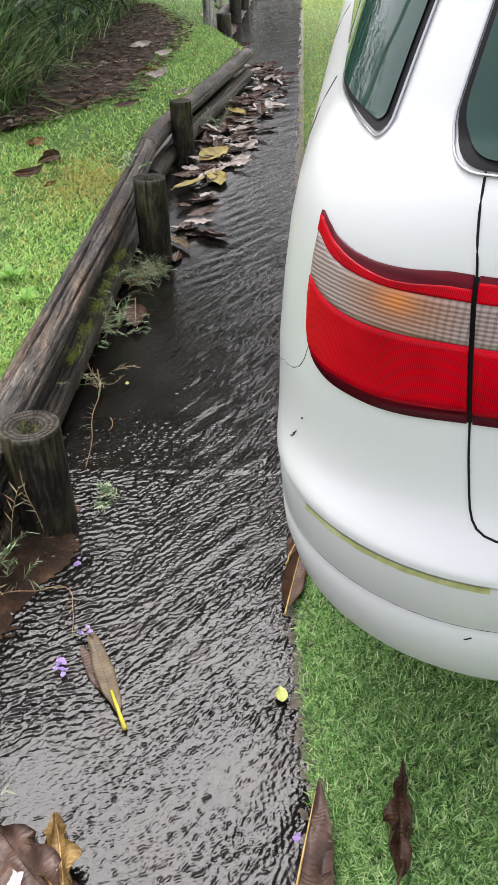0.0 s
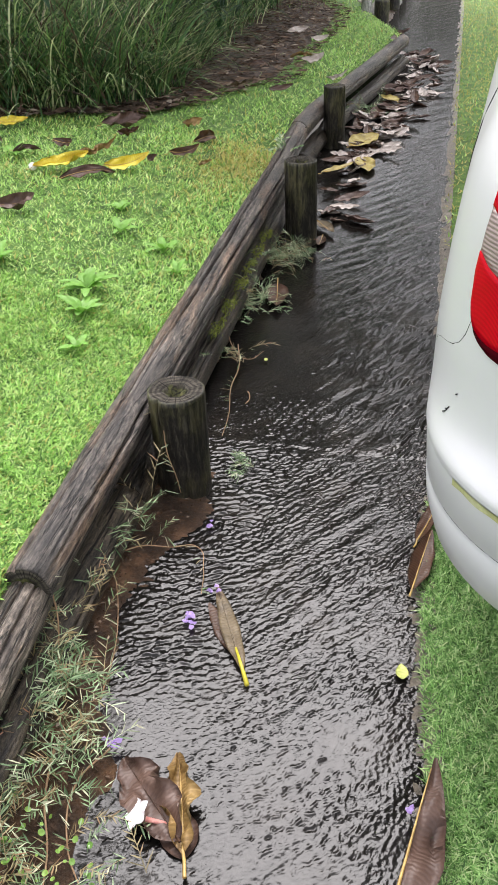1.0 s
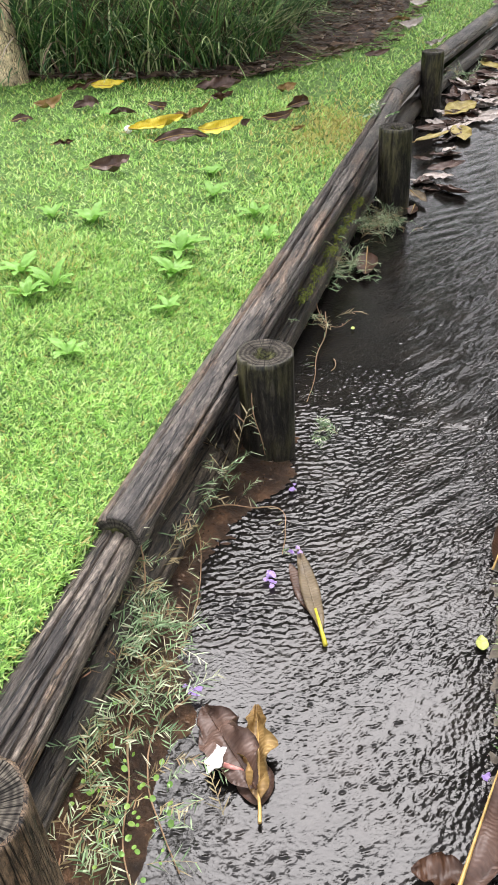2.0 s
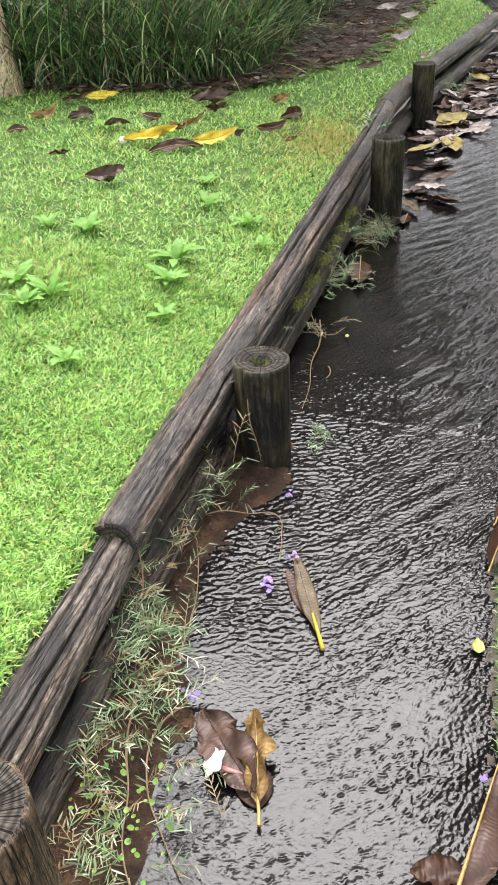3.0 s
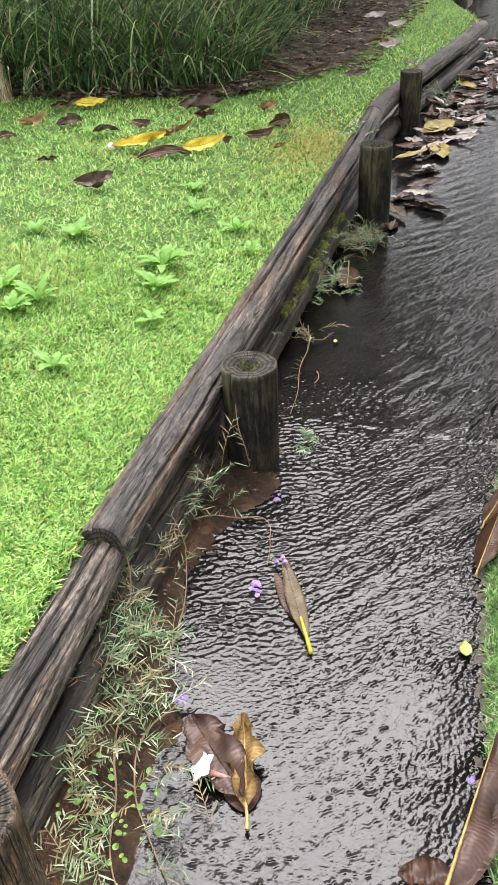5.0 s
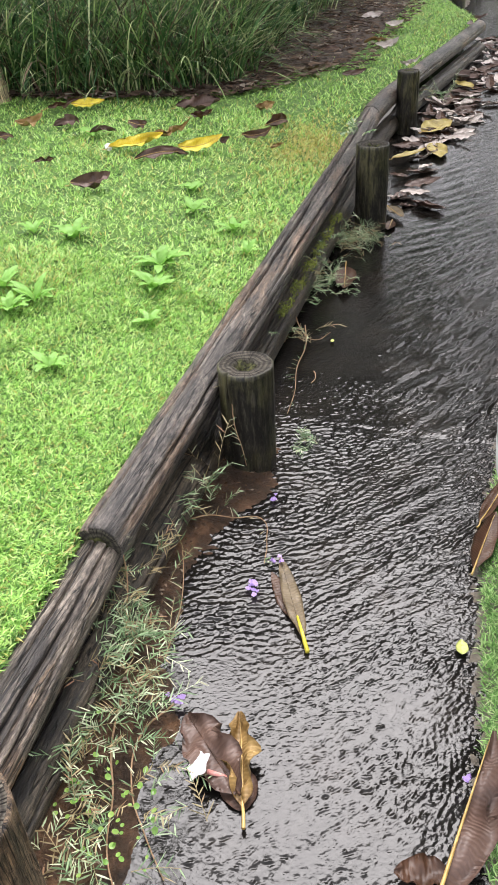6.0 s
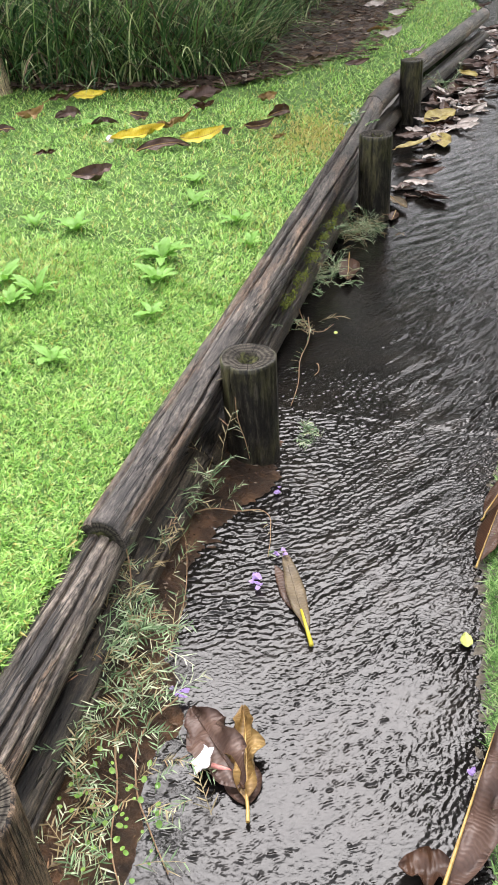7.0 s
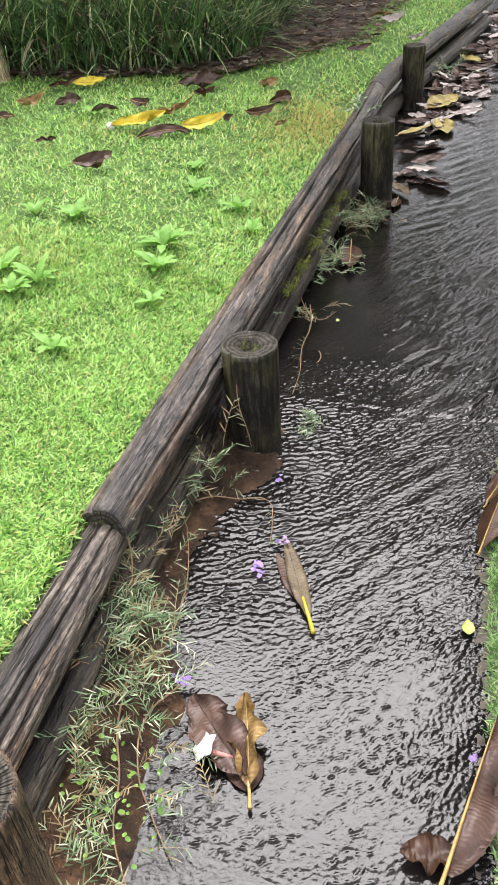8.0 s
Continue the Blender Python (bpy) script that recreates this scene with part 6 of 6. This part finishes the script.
def runner(points, r, mat, label, leaves=0, seed=0, leaf_len=0.03):
    """A creeping stem with little side blades."""
    root = Vector(points[0])
    ob = new("runner_stem")
    ob.location = root
    tagged(ob, label, "runner")
    inv = Matrix.Translation(-root)
    limb("stem", points, r, r * 0.5, M[mat], ob, inv)
    r3 = np.random.RandomState(seed)
    if leaves:
        pts = []
        for k in range(leaves):
            f = r3.uniform(0, len(points) - 1.001)
            a, b = Vector(points[int(f)]), Vector(points[int(f) + 1])
            pts.append(a.lerp(b, f - int(f)))
        bl = blade_field("foliage", pts, r3.uniform(0.5, 1.1, leaves) * leaf_len, r3.uniform(0.0015, 0.0025, leaves), 1.0, [M["tuft"], M["straw"]], "", (r3.rand(leaves) < 0.4).astype(int), seed, 3, 0.4)
        del bl["category"]
        bl.parent = ob
        bl.matrix_parent_inverse = inv
    return ob
runner([(-0.515, 1.13, 0.19), (-0.49, 1.10, 0.13), (-0.47, 1.05, 0.07), (-0.45, 1.02, 0.03)], 0.0016, "straw", "straw-coloured runner hanging from the rail", 30, 1)
runner([(-0.52, 1.60, 0.22), (-0.505, 1.575, 0.15), (-0.485, 1.565, 0.10), (-0.475, 1.56, 0.06)], 0.0014, "straw", "pale runner hanging in front of a post", 24, 2)
runner([(-0.55, 1.44, 0.03), (-0.545, 1.43, 0.07), (-0.53, 1.43, 0.12), (-0.53, 1.42, 0.145)], 0.0014, "tuft", "upright green sprig in front of the rail", 26, 3, 0.04)
runner([(-0.53, 1.38, 0.03), (-0.50, 1.42, 0.02), (-0.45, 1.44, 0.012), (-0.40, 1.46, 0.01), (-0.36, 1.40, 0.008), (-0.34, 1.34, 0.006)], 0.0016, "straw", "stem trailing from the bank into the water", 22, 4)
runner([(-0.62, 2.30, 0.03), (-0.58, 2.20, 0.02), (-0.56, 2.08, 0.015), (-0.52, 1.96, 0.012), (-0.50, 1.86, 0.01)], 0.0018, "straw", "pale runner lying along the water's edge", 20, 5)
runner([(-0.68, 2.36, 0.06), (-0.62, 2.27, 0.03), (-0.57, 2.24, 0.02), (-0.54, 2.30, 0.02)], 0.0015, "straw", "branching dry runner at the water", 12, 6)
runner([(-0.34, 0.97, 0.02), (-0.36, 0.90, 0.02), (-0.33, 0.82, 0.015), (-0.27, 0.76, 0.012), (-0.22, 0.72, 0.01)], 0.0018, "straw", "long straw runner at the water's edge", 24, 7)
runner([(-0.42, 0.94, 0.03), (-0.39, 0.86, 0.02), (-0.35, 0.80, 0.015), (-0.31, 0.72, 0.012), (-0.25, 0.66, 0.01)], 0.002, "straw", "thick straw runner on wet soil", 24, 8)
runner([(-0.40, 1.05, 0.02), (-0.43, 1.16, 0.02), (-0.47, 1.25, 0.03), (-0.50, 1.30, 0.03)], 0.0013, "straw", "thin runner on the mud", 14, 9)
runner([(-0.515, 2.09, 0.006), (-0.505, 2.075, 0.008), (-0.497, 2.05, 0.006), (-0.50, 2.03, 0.005)], 0.002, "straw", "pinkish curled twig in the water", 0, 10)

# round-leaved creeping weed near the water
cv, cf = [], []
for k in range(64):
    x, y = -0.335 + rs.normal(0, 0.06), 0.755 + rs.normal(0, 0.05)
    if x > -0.225 + (0.735 - y) * 0.4:
        continue
    r, z = rs.uniform(0.0022, 0.0048), 0.03 + 0.02 * rs.rand()
    b = len(cv)
    tx, ty = rs.normal(0, 0.3), rs.normal(0, 0.3)
    cv.append((x, y, z - 0.001))
    for q in range(10):
        a = 2 * math.pi * q / 10
        cv.append((x + r * math.cos(a), y + r * math.sin(a), z + r * (tx * math.cos(a) + ty * math.sin(a))))
    cf += [(b, b + 1 + q, b + 1 + (q + 1) % 10) for q in range(10)]
creeper = mesh_object("creeping_weed", cv, cf, M["clover"], None, "", False)
tagged(creeper, "small round-leaved creeping weed on wet soil", "weed", kind="stuff")

# broad-leaved weeds in the lawn
def rosette(x, y, n, length, seed):
    r3 = np.random.RandomState(seed)
    ob = new("broadleaf_weed")
    ob.location = (x, y, lawn_z(x, y))
    tagged(ob, "bright green broad-leaved weed growing in the lawn", "weed", "lawn weeds")
    for k in range(n + 3):
        up = r3.uniform(14, 46)
        lf = leaf_mesh("leaf", length * r3.uniform(0.55, 0.98), length * r3.uniform(0.20, 0.28), M["weed"], None, fold=0.2, curl=-0.9, wave=0.16, seed=seed + k, taper=-0.35, solid=False)
        lf.parent = ob
        lf.matrix_basis = pose(0, 0, 0.008, 0, 0, 137.5 * k + r3.normal(0, 14)) @ pose(0, 0, 0, up, 0, 0)
    return ob
for k, (x, y, n, ln) in enumerate([(-0.936, 2.047, 8, 0.098), (-0.888, 1.924, 5, 0.085), (-1.209, 2.048, 6, 0.085), (-1.056, 2.465, 3, 0.085), (-1.137, 2.624, 4, 0.08), (-0.894, 2.42, 5, 0.085), (-1.182, 1.701, 7, 0.085), (-1.076, 1.684, 5, 0.085), (-1.329, 2.029, 4, 0.06), (-0.884, 1.47, 5, 0.065), (-0.816, 1.774, 2, 0.07), (-1.094, 1.615, 6, 0.075), (-0.793, 2.291, 4, 0.06), (-1.724, 2.922, 4, 0.085)]):
    rosette(x, y, n, ln, 200 + 17 * k)

# pale posts beyond the rails, far off
for k, (x, y) in enumerate(((-1.705, 8.68), (-2.06, 10.77), (-2.40, 13.3))):
    m = pose(x, y, 0.1, 0, 0, 50 * k)
    pp = round_log("pale_post", 0.35, 0.05, [M["pale_post"], M["pale_post"]], m, "", seed=30 + k, rings=14)
    pp.parent = None
    pp.matrix_basis = m
    tagged(pp, "bleached pale round post standing in the far lawn", "post", "pale posts")

# loose aggregate showing at the shallow edge of the path
sv, sf = [], []
ico = [(0, 0, 1), (0.9, 0, 0.2), (0.3, 0.85, 0.2), (-0.7, 0.55, 0.2), (-0.7, -0.55, 0.2), (0.3, -0.85, 0.2), (0, 0, -0.6)]
icf = [(0, 1, 2), (0, 2, 3), (0, 3, 4), (0, 4, 5), (0, 5, 1), (6, 2, 1), (6, 3, 2), (6, 4, 3), (6, 5, 4), (6, 1, 5)]
for k in range(4200):
    y = rs.uniform(0.7, 2.4) if k % 5 else rs.uniform(2.4, 5)
    w = rs.beta(0.8, 2.2) * (0.09 if k % 3 else 0.4)
    x = right_edge(y) + 0.015 - w
    r = rs.uniform(0.0015, 0.004) if w < 0.06 else rs.uniform(0.0008, 0.0018)
    a = rs.uniform(0, 6.28)
    b = len(sv)
    z = (0.003 if w < 0.03 else 0.0) * rs.rand() - 0.001
    for px, py, pz in ico:
        sv.append((x + r * (px * math.cos(a) - py * math.sin(a)), y + r * (px * math.sin(a) + py * math.cos(a)), z + r * 0.7 * pz))
    sf += [tuple(b + q for q in f) for f in icf]
grit = mesh_object("path_grit", sv, sf, M["stone"], None, "", False)
tagged(grit, "fine pale stone chips in the wet path surface", "gravel", kind="stuff")

# small rotten scraps, bark and grit on the mud
lv, lf2 = [], []
for k in range(2600):
    y = rs.uniform(0.5, 1.75) if k % 3 else rs.uniform(1.75, 3.4)
    x = fence_x(y) + rs.uniform(0.03, 0.30)
    z = soil_z(x, y)
    if z < 0.002:
        continue
    a, ln = rs.uniform(0, 6.28), rs.uniform(0.002, 0.007)
    wd = ln * rs.uniform(0.12, 0.5)
    c, s2 = math.cos(a), math.sin(a)
    t1 = rs.uniform(-0.001, 0.004)
    b = len(lv)
    lv += [(x - c * ln, y - s2 * ln, z + 0.002), (x + s2 * wd, y - c * wd, z + 0.003 + t1), (x + c * ln, y + s2 * ln, z + 0.002 + t1), (x - s2 * wd, y + c * wd, z + 0.003)]
    lf2 += [(b, b + 1, b + 3), (b + 1, b + 2, b + 3)]
tagged(mesh_object("mud_litter", lv, lf2, M["litter"], None, "", False), "rotten leaf scraps and bark bits on wet mud", "litter", kind="stuff")
